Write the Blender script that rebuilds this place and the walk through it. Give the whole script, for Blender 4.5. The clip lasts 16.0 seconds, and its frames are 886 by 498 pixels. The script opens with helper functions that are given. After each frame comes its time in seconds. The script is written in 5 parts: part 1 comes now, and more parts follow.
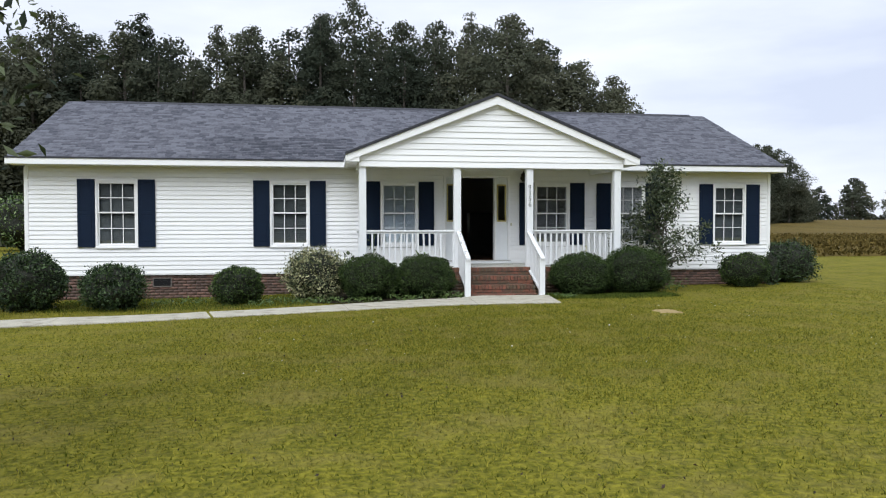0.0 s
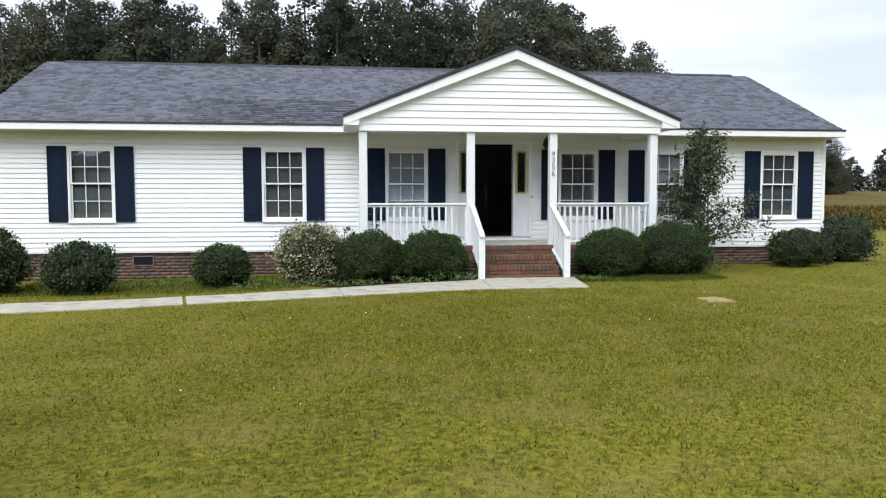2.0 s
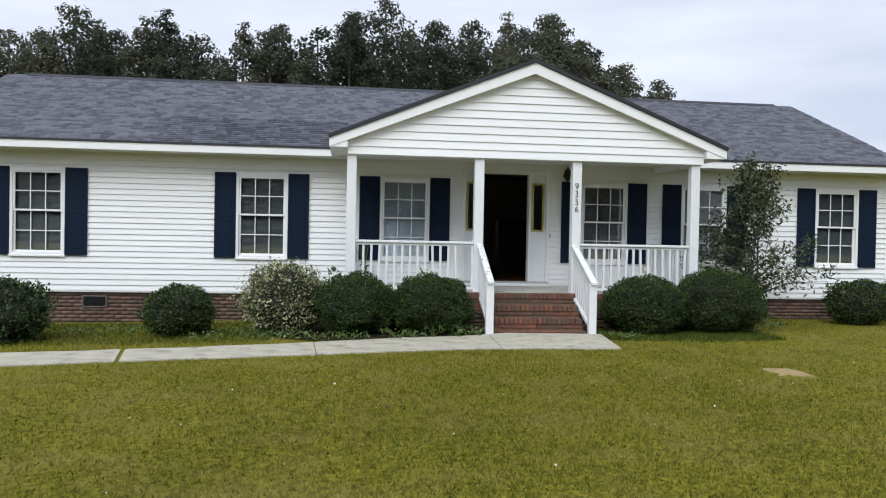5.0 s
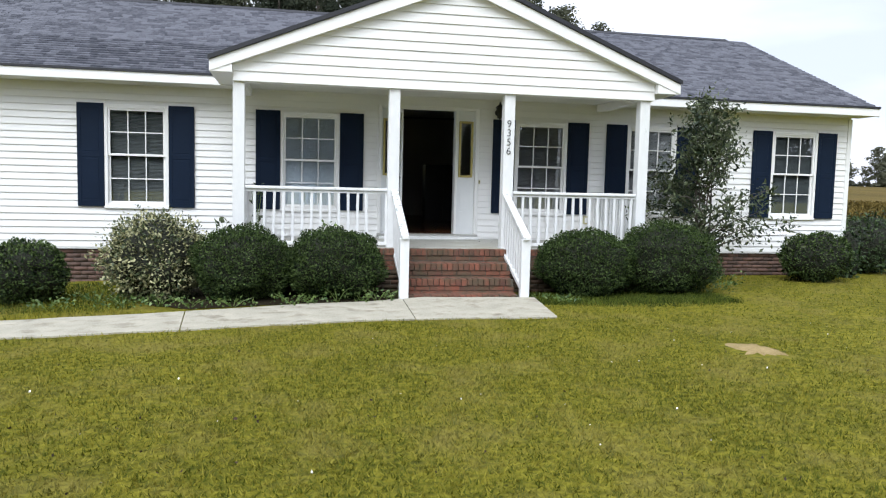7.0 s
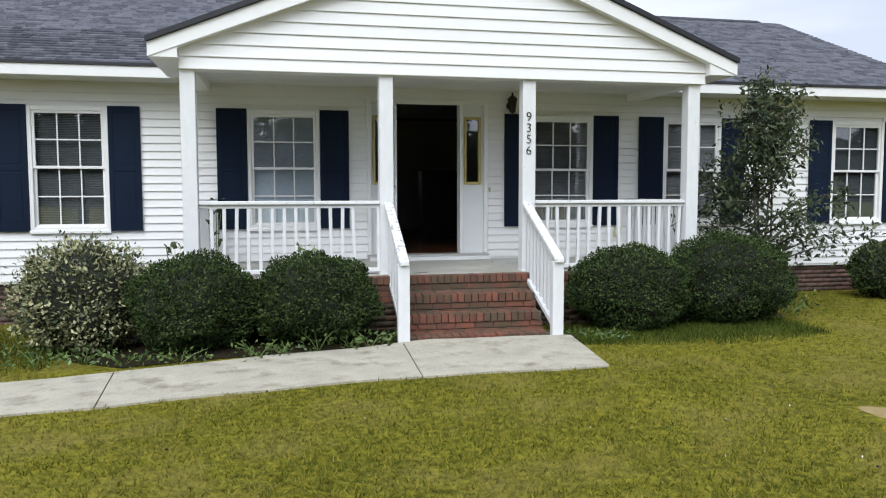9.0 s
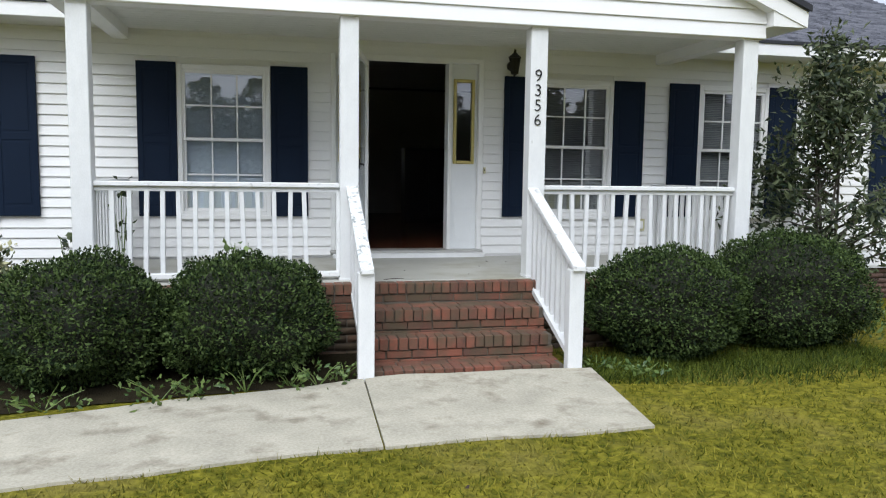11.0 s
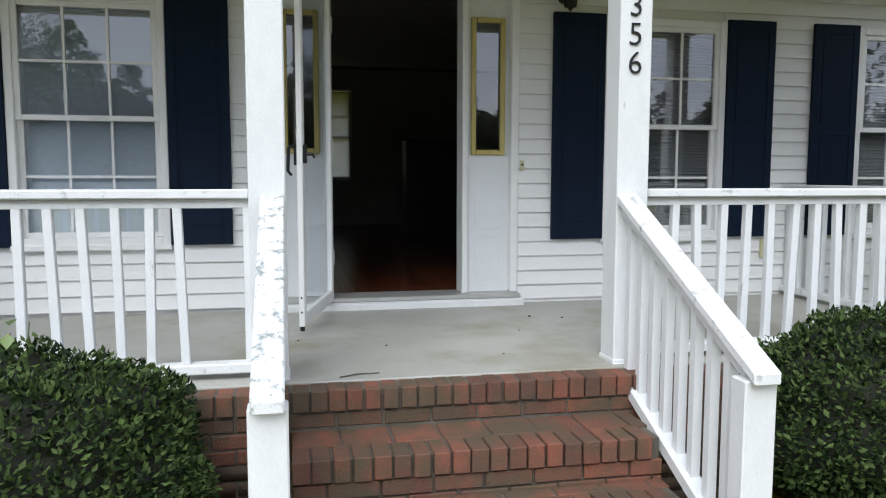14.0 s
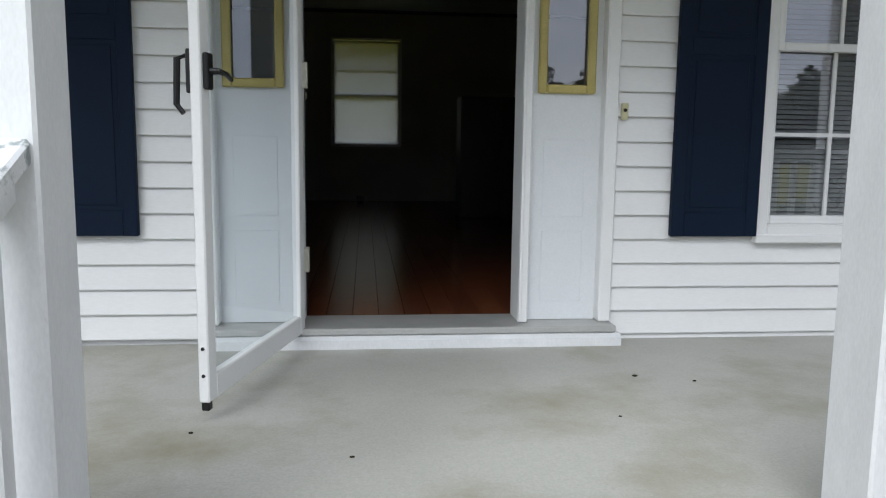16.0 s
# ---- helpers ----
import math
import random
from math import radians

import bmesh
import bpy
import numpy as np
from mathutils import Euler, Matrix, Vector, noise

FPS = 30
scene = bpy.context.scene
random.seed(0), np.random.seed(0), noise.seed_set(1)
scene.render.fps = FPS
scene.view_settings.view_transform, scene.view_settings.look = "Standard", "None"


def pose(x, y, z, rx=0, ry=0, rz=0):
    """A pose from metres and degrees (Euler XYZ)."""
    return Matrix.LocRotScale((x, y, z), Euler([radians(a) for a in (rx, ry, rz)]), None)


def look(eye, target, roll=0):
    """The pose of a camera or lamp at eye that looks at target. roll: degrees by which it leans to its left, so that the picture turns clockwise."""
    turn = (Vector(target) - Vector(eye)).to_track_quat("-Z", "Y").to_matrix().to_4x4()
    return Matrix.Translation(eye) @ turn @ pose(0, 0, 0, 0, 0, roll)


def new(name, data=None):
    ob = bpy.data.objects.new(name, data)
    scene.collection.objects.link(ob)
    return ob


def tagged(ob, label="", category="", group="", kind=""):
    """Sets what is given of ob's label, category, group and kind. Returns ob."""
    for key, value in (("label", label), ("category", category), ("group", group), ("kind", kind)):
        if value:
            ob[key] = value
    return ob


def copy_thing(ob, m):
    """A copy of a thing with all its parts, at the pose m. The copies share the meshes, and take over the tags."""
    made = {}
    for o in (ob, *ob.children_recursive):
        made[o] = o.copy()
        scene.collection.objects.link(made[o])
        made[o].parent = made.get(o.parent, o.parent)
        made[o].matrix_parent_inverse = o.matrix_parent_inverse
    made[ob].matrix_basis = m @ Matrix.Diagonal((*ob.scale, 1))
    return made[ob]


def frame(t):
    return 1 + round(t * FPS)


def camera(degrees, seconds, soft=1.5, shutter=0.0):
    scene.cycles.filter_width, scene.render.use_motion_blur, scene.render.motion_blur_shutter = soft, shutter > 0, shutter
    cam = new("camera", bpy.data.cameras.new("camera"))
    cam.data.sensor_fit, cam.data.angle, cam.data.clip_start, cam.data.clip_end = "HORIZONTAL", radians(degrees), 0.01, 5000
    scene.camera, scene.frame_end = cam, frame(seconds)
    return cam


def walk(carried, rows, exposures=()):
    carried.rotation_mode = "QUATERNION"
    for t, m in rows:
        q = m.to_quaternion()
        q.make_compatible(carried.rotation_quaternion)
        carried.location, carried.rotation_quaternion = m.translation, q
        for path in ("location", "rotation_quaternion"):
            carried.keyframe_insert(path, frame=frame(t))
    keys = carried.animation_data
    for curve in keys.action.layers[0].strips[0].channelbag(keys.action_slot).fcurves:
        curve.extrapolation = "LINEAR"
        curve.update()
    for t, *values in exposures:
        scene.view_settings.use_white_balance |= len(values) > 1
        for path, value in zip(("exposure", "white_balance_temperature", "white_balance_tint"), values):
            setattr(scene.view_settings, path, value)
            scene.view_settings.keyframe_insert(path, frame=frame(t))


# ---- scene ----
cam = camera(60.5, 16.0, soft=1.15)
PATH = [
    (0, (-3.952, -18.406, 1.483), (-3.632, -16.432, 1.431), -0.1),
    (0.5, (-3.783, -17.947, 1.443), (-3.529, -15.964, 1.391), -0.1),
    (1, (-3.636, -17.48, 1.431), (-3.201, -15.529, 1.376), 1.1),
    (1.5, (-3.489, -17.027, 1.418), (-3.159, -15.055, 1.387), 0.4),
    (2, (-3.432, -16.51, 1.503), (-3.17, -14.531, 1.377), -0.1),
    (2.5, (-3.472, -16.045, 1.495), (-3.334, -14.051, 1.423), -0.4),
    (3, (-3.48, -15.634, 1.462), (-3.74, -13.651, 1.438), 1.5),
    (3.5, (-3.379, -15.251, 1.483), (-3.758, -13.288, 1.52), 0.7),
    (4, (-3.329, -14.944, 1.482), (-3.716, -12.982, 1.474), -1.4),
    (4.5, (-3.194, -14.505, 1.479), (-3.332, -12.51, 1.437), 1.3),
    (5, (-2.965, -14.201, 1.518), (-2.733, -12.215, 1.489), 1.1),
    (5.2, (-2.887, -14.056, 1.516), (-2.556, -12.084, 1.471), 0.1),
    (7.5, (-2.257, -11.86, 1.543), (-1.861, -9.907, 1.368), 1.2),
    (8, (-2.265, -11.312, 1.594), (-1.866, -9.357, 1.464), -0.6),
    (8.5, (-2.2, -10.777, 1.616), (-1.822, -8.819, 1.469), 0.9),
    (9, (-2.052, -10.235, 1.546), (-1.644, -8.283, 1.4), -0.1),
    (9.2, (-1.968, -9.995, 1.552), (-1.522, -8.049, 1.432), 0.4),
    (11.3, (-1.46, -7.925, 1.56), (-1.035, -5.981, 1.357), 0.9),
    (11.5, (-1.389, -7.707, 1.555), (-0.982, -5.759, 1.353), 0.9),
    (12, (-1.222, -7.193, 1.524), (-0.888, -5.235, 1.286), 0.8),
    (12.5, (-1.145, -6.639, 1.541), (-0.779, -4.68, 1.373), -0.3),
    (13, (-0.992, -6.163, 1.532), (-0.708, -4.188, 1.392), 1.6),
    (13.5, (-0.923, -5.605, 1.531), (-0.591, -3.637, 1.394), 1.8),
    (14, (-0.829, -5.088, 1.523), (-0.437, -3.136, 1.332), 0.1),
    (14.5, (-0.679, -4.59, 1.44), (-0.389, -2.617, 1.285), 0.5),
    (15, (-0.559, -4.048, 1.414), (-0.227, -2.095, 1.14), 0.3),
    (15.5, (-0.391, -3.578, 1.427), (-0.206, -1.602, 1.182), 1.2),
    (16, (-0.316, -3.093, 1.433), (-0.112, -1.12, 1.174), 0.7),
]
walk(cam, [(t, look(eye, target, roll)) for t, eye, target, roll in PATH], [(0, 0.60), (1.5, 0.72), (2.0, 0.78), (3.0, 0.48), (4.5, 0.42), (5.2, 0.5), (7.5, 0.92), (8.0, 0.84), (9.0, 0.66), (12.0, 0.72), (13.5, 0.76), (15.0, 0.76), (16.0, 0.80)])

# ---- world and light: an even overcast sky, the sun soft behind the viewer ----
SUN_FROM = Vector((-0.33, -0.70, 0.82)).normalized()
world = bpy.data.worlds.new("world")
scene.world = world
world.use_nodes = True
wn, wl = world.node_tree.nodes, world.node_tree.links
wn.clear()
w_out = wn.new("ShaderNodeOutputWorld")
w_bg = wn.new("ShaderNodeBackground")
w_sky = wn.new("ShaderNodeTexSky")
w_sky.sky_type, w_sky.sun_disc = "NISHITA", False
w_sky.sun_elevation = math.asin(SUN_FROM.z)
w_sky.sun_rotation = math.atan2(SUN_FROM.x, SUN_FROM.y)
w_scale = wn.new("ShaderNodeMix")
w_scale.data_type, w_scale.blend_type = "RGBA", "MULTIPLY"
w_scale.inputs[0].default_value = 1.0
w_scale.inputs[7].default_value = (0.09, 0.09, 0.09, 1)
w_co = wn.new("ShaderNodeTexCoord")
w_map = wn.new("ShaderNodeMapping")
w_map.inputs["Scale"].default_value = (1.0, 1.0, 4.5)
w_noise = wn.new("ShaderNodeTexNoise")
w_noise.inputs["Scale"].default_value = 2.2
w_noise.inputs["Detail"].default_value = 6
w_noise.inputs["Roughness"].default_value = 0.5
w_ramp = wn.new("ShaderNodeValToRGB")
w_ramp.color_ramp.elements[0].position, w_ramp.color_ramp.elements[0].color = 0.32, (0.485, 0.53, 0.655, 1)
w_ramp.color_ramp.elements[1].position, w_ramp.color_ramp.elements[1].color = 0.66, (0.72, 0.755, 0.84, 1)
w_mix = wn.new("ShaderNodeMix")
w_mix.data_type = "RGBA"
w_mix.inputs[0].default_value = 0.9
w_bg.inputs[1].default_value = 1.0
wl.new(w_co.outputs["Generated"], w_map.inputs[0])
wl.new(w_map.outputs[0], w_noise.inputs["Vector"])
wl.new(w_noise.outputs[0], w_ramp.inputs[0])
wl.new(w_sky.outputs[0], w_scale.inputs[6])
wl.new(w_scale.outputs[2], w_mix.inputs[6])
wl.new(w_ramp.outputs[0], w_mix.inputs[7])
wl.new(w_mix.outputs[2], w_bg.inputs[0])
wl.new(w_bg.outputs[0], w_out.inputs[0])

sun = new("sun", bpy.data.lights.new("sun", "SUN"))
sun.data.energy, sun.data.angle, sun.data.color = 1.85, radians(45), (0.945, 0.99, 1.03)
sun.matrix_world = look(SUN_FROM * 60, (0, 0, 0))


# ---- materials ----
def mat(name, a, b, rough=0.7, scale=8.0, fine=90.0, bump=0.15, bump_dist=0.01, metal=0.0, spec=0.5, stretch=(1, 1, 1),
        island=0.0, objects=0.0, dirt=None, dirt_at=(0.58, 0.72), dirt_scale=1.6, transmit=0.0, coat=0.0, broad=0.5, glow_through=0.0):
    """Two tones mixed by a broad and a fine noise, fine relief, variation by island or object, and patches of dirt."""
    m = bpy.data.materials.new(name)
    m.use_nodes = True
    n, l = m.node_tree.nodes, m.node_tree.links
    bs = n["Principled BSDF"]
    co = n.new("ShaderNodeTexCoord")
    mp = n.new("ShaderNodeMapping")
    mp.inputs["Scale"].default_value = stretch
    geo = n.new("ShaderNodeNewGeometry")
    l.new(geo.outputs["Position"], mp.inputs[0])
    n1, n2 = n.new("ShaderNodeTexNoise"), n.new("ShaderNodeTexNoise")
    n1.inputs["Scale"].default_value, n1.inputs["Detail"].default_value = scale, 4
    n2.inputs["Scale"].default_value, n2.inputs["Detail"].default_value = fine, 5
    l.new(mp.outputs[0], n1.inputs["Vector"])
    l.new(mp.outputs[0], n2.inputs["Vector"])
    add = n.new("ShaderNodeMath")
    add.operation = "MULTIPLY_ADD"
    add.inputs[1].default_value = broad
    half = n.new("ShaderNodeMath")
    half.operation = "MULTIPLY"
    half.inputs[1].default_value = 1 - broad
    l.new(n2.outputs[0], half.inputs[0])
    l.new(n1.outputs[0], add.inputs[0])
    l.new(half.outputs[0], add.inputs[2])
    last = add.outputs[0]
    for amount, socket in ((island, geo.outputs["Random Per Island"]), (objects, n.new("ShaderNodeObjectInfo").outputs["Random"])):
        if amount:
            sub = n.new("ShaderNodeMath")
            sub.operation = "SUBTRACT"
            sub.inputs[1].default_value = 0.5
            l.new(socket, sub.inputs[0])
            ma = n.new("ShaderNodeMath")
            ma.operation = "MULTIPLY_ADD"
            ma.inputs[1].default_value = amount
            l.new(sub.outputs[0], ma.inputs[0])
            l.new(last, ma.inputs[2])
            last = ma.outputs[0]
    ramp = n.new("ShaderNodeValToRGB")
    ramp.color_ramp.elements[0].position, ramp.color_ramp.elements[0].color = 0.3, (*a, 1)
    ramp.color_ramp.elements[1].position, ramp.color_ramp.elements[1].color = 0.7, (*b, 1)
    l.new(last, ramp.inputs[0])
    colour = ramp.outputs[0]
    if dirt:
        n3 = n.new("ShaderNodeTexNoise")
        n3.inputs["Scale"].default_value, n3.inputs["Detail"].default_value = dirt_scale, 8
        n3.inputs["Roughness"].default_value = 0.65
        l.new(mp.outputs[0], n3.inputs["Vector"])
        r3 = n.new("ShaderNodeMapRange")
        r3.inputs[1].default_value, r3.inputs[2].default_value = dirt_at
        l.new(n3.outputs[0], r3.inputs[0])
        mx = n.new("ShaderNodeMix")
        mx.data_type = "RGBA"
        l.new(r3.outputs[0], mx.inputs[0])
        l.new(colour, mx.inputs[6])
        mx.inputs[7].default_value = (*dirt, 1)
        colour = mx.outputs[2]
    l.new(colour, bs.inputs["Base Color"])
    bs.inputs["Roughness"].default_value = rough
    bs.inputs["Metallic"].default_value = metal
    bs.inputs["Specular IOR Level"].default_value = spec
    bs.inputs["Transmission Weight"].default_value = transmit
    bs.inputs["Coat Weight"].default_value = coat
    if glow_through:                       # thin leaves let some light through
        tl, ms = n.new("ShaderNodeBsdfTranslucent"), n.new("ShaderNodeMixShader")
        ms.inputs[0].default_value = glow_through
        l.new(colour, tl.inputs[0])
        l.new(bs.outputs[0], ms.inputs[1])
        l.new(tl.outputs[0], ms.inputs[2])
        l.new(ms.outputs[0], n["Material Output"].inputs[0])
    if bump:
        bp = n.new("ShaderNodeBump")
        bp.inputs["Strength"].default_value, bp.inputs["Distance"].default_value = bump, bump_dist
        l.new(n2.outputs[0], bp.inputs["Height"])
        l.new(bp.outputs[0], bs.inputs["Normal"])
    return m


def glass(name, tint, clear):
    """A window pane: clear glass that mirrors by its angle."""
    m = bpy.data.materials.new(name)
    m.use_nodes = True
    n, l = m.node_tree.nodes, m.node_tree.links
    n.remove(n["Principled BSDF"])
    tr, gl, mx, fr = n.new("ShaderNodeBsdfTransparent"), n.new("ShaderNodeBsdfGlossy"), n.new("ShaderNodeMixShader"), n.new("ShaderNodeFresnel")
    tr.inputs[0].default_value = (*tint, 1)
    gl.inputs[0].default_value = (0.95, 0.97, 1, 1)
    gl.inputs["Roughness"].default_value = 0.01
    fr.inputs[0].default_value = clear
    l.new(fr.outputs[0], mx.inputs[0])
    l.new(tr.outputs[0], mx.inputs[1])
    l.new(gl.outputs[0], mx.inputs[2])
    l.new(mx.outputs[0], n["Material Output"].inputs[0])
    return m


SIDING = mat("vinyl_siding", (0.76, 0.76, 0.75), (0.83, 0.83, 0.82), 0.5, 2.2, 160, 0.06, 0.002, stretch=(0.25, 1, 1), objects=0.12)
TRIM = mat("white_trim", (0.78, 0.78, 0.77), (0.84, 0.84, 0.83), 0.45, 5, 120, 0.05, 0.002)
WOODPAINT = mat("weathered_white_paint", (0.66, 0.67, 0.67), (0.77, 0.78, 0.78), 0.6, 14, 180, 0.25, 0.003, stretch=(1, 1, 0.4),
                dirt=(0.33, 0.34, 0.31), dirt_at=(0.66, 0.74), dirt_scale=9.0)
CAPPAINT = mat("peeling_white_paint", (0.68, 0.69, 0.69), (0.79, 0.80, 0.80), 0.65, 10, 150, 0.4, 0.004,
               dirt=(0.40, 0.41, 0.40), dirt_at=(0.57, 0.68), dirt_scale=16.0)
CAPWORN = mat("badly_peeling_paint", (0.68, 0.69, 0.69), (0.80, 0.81, 0.81), 0.65, 10, 150, 0.4, 0.004,
              dirt=(0.27, 0.30, 0.29), dirt_at=(0.52, 0.64), dirt_scale=24.0)
SHUTTER = mat("navy_shutter", (0.003, 0.0095, 0.024), (0.005, 0.0135, 0.033), 0.6, 3, 200, 0.1, 0.001, spec=0.15)
SHINGLE = mat("grey_shingle", (0.052, 0.055, 0.068), (0.152, 0.156, 0.182), 0.95, 14, 300, 0.5, 0.004, spec=0.2, island=0.33, objects=0.33)
SHINGLE_FLAT = mat("grey_roofing", (0.06, 0.063, 0.075), (0.11, 0.113, 0.13), 0.95, 12, 300, 0.5, 0.004, spec=0.2)
DRIP = mat("dark_drip_edge", (0.012, 0.013, 0.018), (0.02, 0.021, 0.028), 0.6, 6, 100, 0.1)
BRICK = mat("red_brick", (0.055, 0.037, 0.029), (0.225, 0.080, 0.049), 0.85, 7, 120, 0.6, 0.008, island=0.4, objects=0.40,
            dirt=(0.095, 0.068, 0.041), dirt_at=(0.38, 0.60), dirt_scale=4.5)
BRICKFAR = mat("foundation_brick", (0.085, 0.058, 0.047), (0.175, 0.10, 0.078), 0.9, 5, 100, 0.5, 0.006, island=0.4)
STEPMORTAR = mat("pale_mortar", (0.055, 0.048, 0.038), (0.17, 0.15, 0.12), 0.95, 12, 150, 0.5, 0.005, dirt=(0.12, 0.10, 0.07), dirt_scale=3)
MORTAR = mat("mortar", (0.10, 0.088, 0.078), (0.19, 0.17, 0.15), 0.95, 12, 150, 0.5, 0.005, dirt=(0.1, 0.09, 0.07), dirt_scale=3)
CONCRETE = mat("pale_concrete", (0.31, 0.29, 0.23), (0.53, 0.495, 0.40), 0.9, 3.5, 60, 0.5, 0.008, dirt=(0.16, 0.135, 0.09), dirt_at=(0.52, 0.76), dirt_scale=3.4)
PORCH = mat("painted_porch_concrete", (0.34, 0.335, 0.295), (0.47, 0.465, 0.425), 0.5, 1.9, 140, 0.15, 0.003, dirt=(0.27, 0.25, 0.175), dirt_at=(0.50, 0.72), dirt_scale=1.5)
CEIL = mat("porch_ceiling_vinyl", (0.66, 0.66, 0.62), (0.72, 0.72, 0.68), 0.6, 3, 120, 0.05)
GLASS = glass("window_glass", (0.95, 0.97, 0.98), 2.4)
STORMGLASS = glass("storm_door_glass", (0.86, 0.90, 0.92), 1.3)
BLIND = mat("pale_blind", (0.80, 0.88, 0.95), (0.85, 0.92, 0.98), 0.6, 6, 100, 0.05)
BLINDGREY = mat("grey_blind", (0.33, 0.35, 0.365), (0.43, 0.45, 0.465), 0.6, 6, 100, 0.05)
# darkest copy of the blind: the dimness behind the glass is in its colour
BLINDDARK = mat("shade_coloured_blind", (0.065, 0.080, 0.086), (0.11, 0.13, 0.138), 0.6, 6, 100, 0.05)
GOLD = mat("yellowed_glazing_frame", (0.42, 0.34, 0.10), (0.55, 0.46, 0.18), 0.45, 8, 120, 0.1, 0.002)
DOORPAINT = mat("pale_grey_door_paint", (0.70, 0.72, 0.73), (0.78, 0.80, 0.81), 0.4, 4, 120, 0.04, 0.002)
DARKDOOR = mat("dark_door_paint", (0.006, 0.008, 0.014), (0.012, 0.014, 0.022), 0.4, 4, 120, 0.05, 0.002)
ALU = mat("aluminium_sill", (0.42, 0.42, 0.40), (0.55, 0.54, 0.52), 0.45, 10, 150, 0.15, 0.002, metal=0.4)
BLACK = mat("black_metal", (0.008, 0.008, 0.009), (0.016, 0.016, 0.017), 0.4, 10, 150, 0.05, 0.001, metal=0.3)
BRONZE = mat("dark_bronze", (0.02, 0.02, 0.019), (0.045, 0.043, 0.038), 0.45, 20, 150, 0.1, 0.001, metal=0.7)
CREAM = mat("cream_plastic", (0.50, 0.47, 0.28), (0.60, 0.57, 0.36), 0.5, 20, 150, 0.02)
HINGE = mat("brushed_hinge_steel", (0.55, 0.54, 0.48), (0.68, 0.66, 0.60), 0.4, 20, 200, 0.05, metal=0.5)
WOODFLOOR = mat("reddish_wood_floor", (0.09, 0.026, 0.012), (0.20, 0.065, 0.028), 0.22, 4, 60, 0.05, 0.002, stretch=(6, 0.7, 1), objects=0.3)
INWALL = mat("dim_room_paint", (0.42, 0.41, 0.39), (0.48, 0.47, 0.45), 0.8, 3, 80, 0.05)
GRASSMAT = mat("grass_blades", (0.070, 0.087, 0.006), (0.272, 0.243, 0.030), 0.75, 0.8, 8.0, 0, island=0.7, spec=0.2, glow_through=0.25, broad=0.3,
               dirt=(0.25, 0.212, 0.065), dirt_at=(0.48, 0.80), dirt_scale=1.3)
LAWN = mat("lawn", (0.036, 0.046, 0.003), (0.262, 0.235, 0.027), 0.95, 0.7, 17, 1.0, 0.05, spec=0.1, broad=0.25,
           dirt=(0.225, 0.188, 0.048), dirt_at=(0.48, 0.80), dirt_scale=1.3)
FIELD = mat("brown_crop", (0.055, 0.045, 0.013), (0.145, 0.105, 0.030), 0.95, 0.12, 3.0, 0.8, 0.2, spec=0.1, stretch=(1, 0.4, 1), island=0.3)
# unmown grass, its green also darkened for the shade by the bushes
TALLGRASS = mat("unmown_grass", (0.022, 0.042, 0.004), (0.115, 0.145, 0.018), 0.7, 2.0, 9.0, 0, island=0.7, spec=0.2, glow_through=0.2)
SAND = mat("bare_sand", (0.22, 0.17, 0.07), (0.40, 0.30, 0.16), 0.95, 9, 90, 0.6, 0.01, spec=0.1)
# soil tone, darkened further to hold the shade under the bushes
SOIL = mat("shade_darkened_soil", (0.014, 0.012, 0.007), (0.042, 0.034, 0.018), 0.95, 7, 70, 0.7, 0.02, spec=0.1)
BOX = mat("boxwood_leaves", (0.011, 0.023, 0.008), (0.080, 0.120, 0.036), 0.6, 3, 30, 0, island=0.6, spec=0.12, glow_through=0.12)
# near-black core tone: the shade inside the bushes put into colour
BOXCORE = mat("inner_shade_core", (0.008, 0.010, 0.005), (0.02, 0.022, 0.012), 0.9, 10, 60, 0.5)
HOLLY = mat("glossy_shrub_leaves", (0.009, 0.022, 0.007), (0.055, 0.090, 0.030), 0.45, 3, 30, 0, island=0.75, spec=0.25)
VARIE = mat("variegated_leaves", (0.035, 0.055, 0.015), (0.34, 0.33, 0.17), 0.5, 3, 30, 0, island=0.95)
YOUNG = mat("young_tree_leaves", (0.018, 0.032, 0.015), (0.115, 0.140, 0.070), 0.45, 3, 30, 0, island=0.8, spec=0.3, glow_through=0.2)
WEED = mat("weed_leaves", (0.03, 0.07, 0.012), (0.13, 0.19, 0.05), 0.5, 3, 30, 0, island=0.6)
# tone of the added sheet that paints the shade deep in the woods
WOODCORE = mat("inner_wood_shade", (0.016, 0.020, 0.014), (0.040, 0.044, 0.030), 0.9, 0.3, 2.5, 0.5)
FOREST = mat("forest_leaves", (0.052, 0.064, 0.046), (0.122, 0.128, 0.086), 0.95, 0.12, 0.8, 0, island=0.05, objects=0.5, spec=0.02, glow_through=0.5)
MYRTLE = mat("autumn_leaves", (0.035, 0.052, 0.010), (0.18, 0.185, 0.042), 0.6, 0.8, 6, 0, island=0.6, spec=0.2, glow_through=0.2)
BARK = mat("bark", (0.05, 0.042, 0.034), (0.13, 0.115, 0.095), 0.9, 4, 40, 0.6, 0.02, stretch=(1, 1, 0.2))


# ---- builders ----
def smooth(a, b, v):
    v = min(1.0, max(0.0, (v - a) / (b - a)))
    return v * v * (3 - 2 * v)


def ground_z(x, y):
    """The lawn: a little higher at the steps, falling towards the driveway end."""
    return 0.03 - 0.15 * smooth(-1.0, -8.0, x) - 0.05 * smooth(-4.0, -16.0, y) + 0.012 * math.sin(0.9 * x + 0.3) * math.sin(0.7 * y)


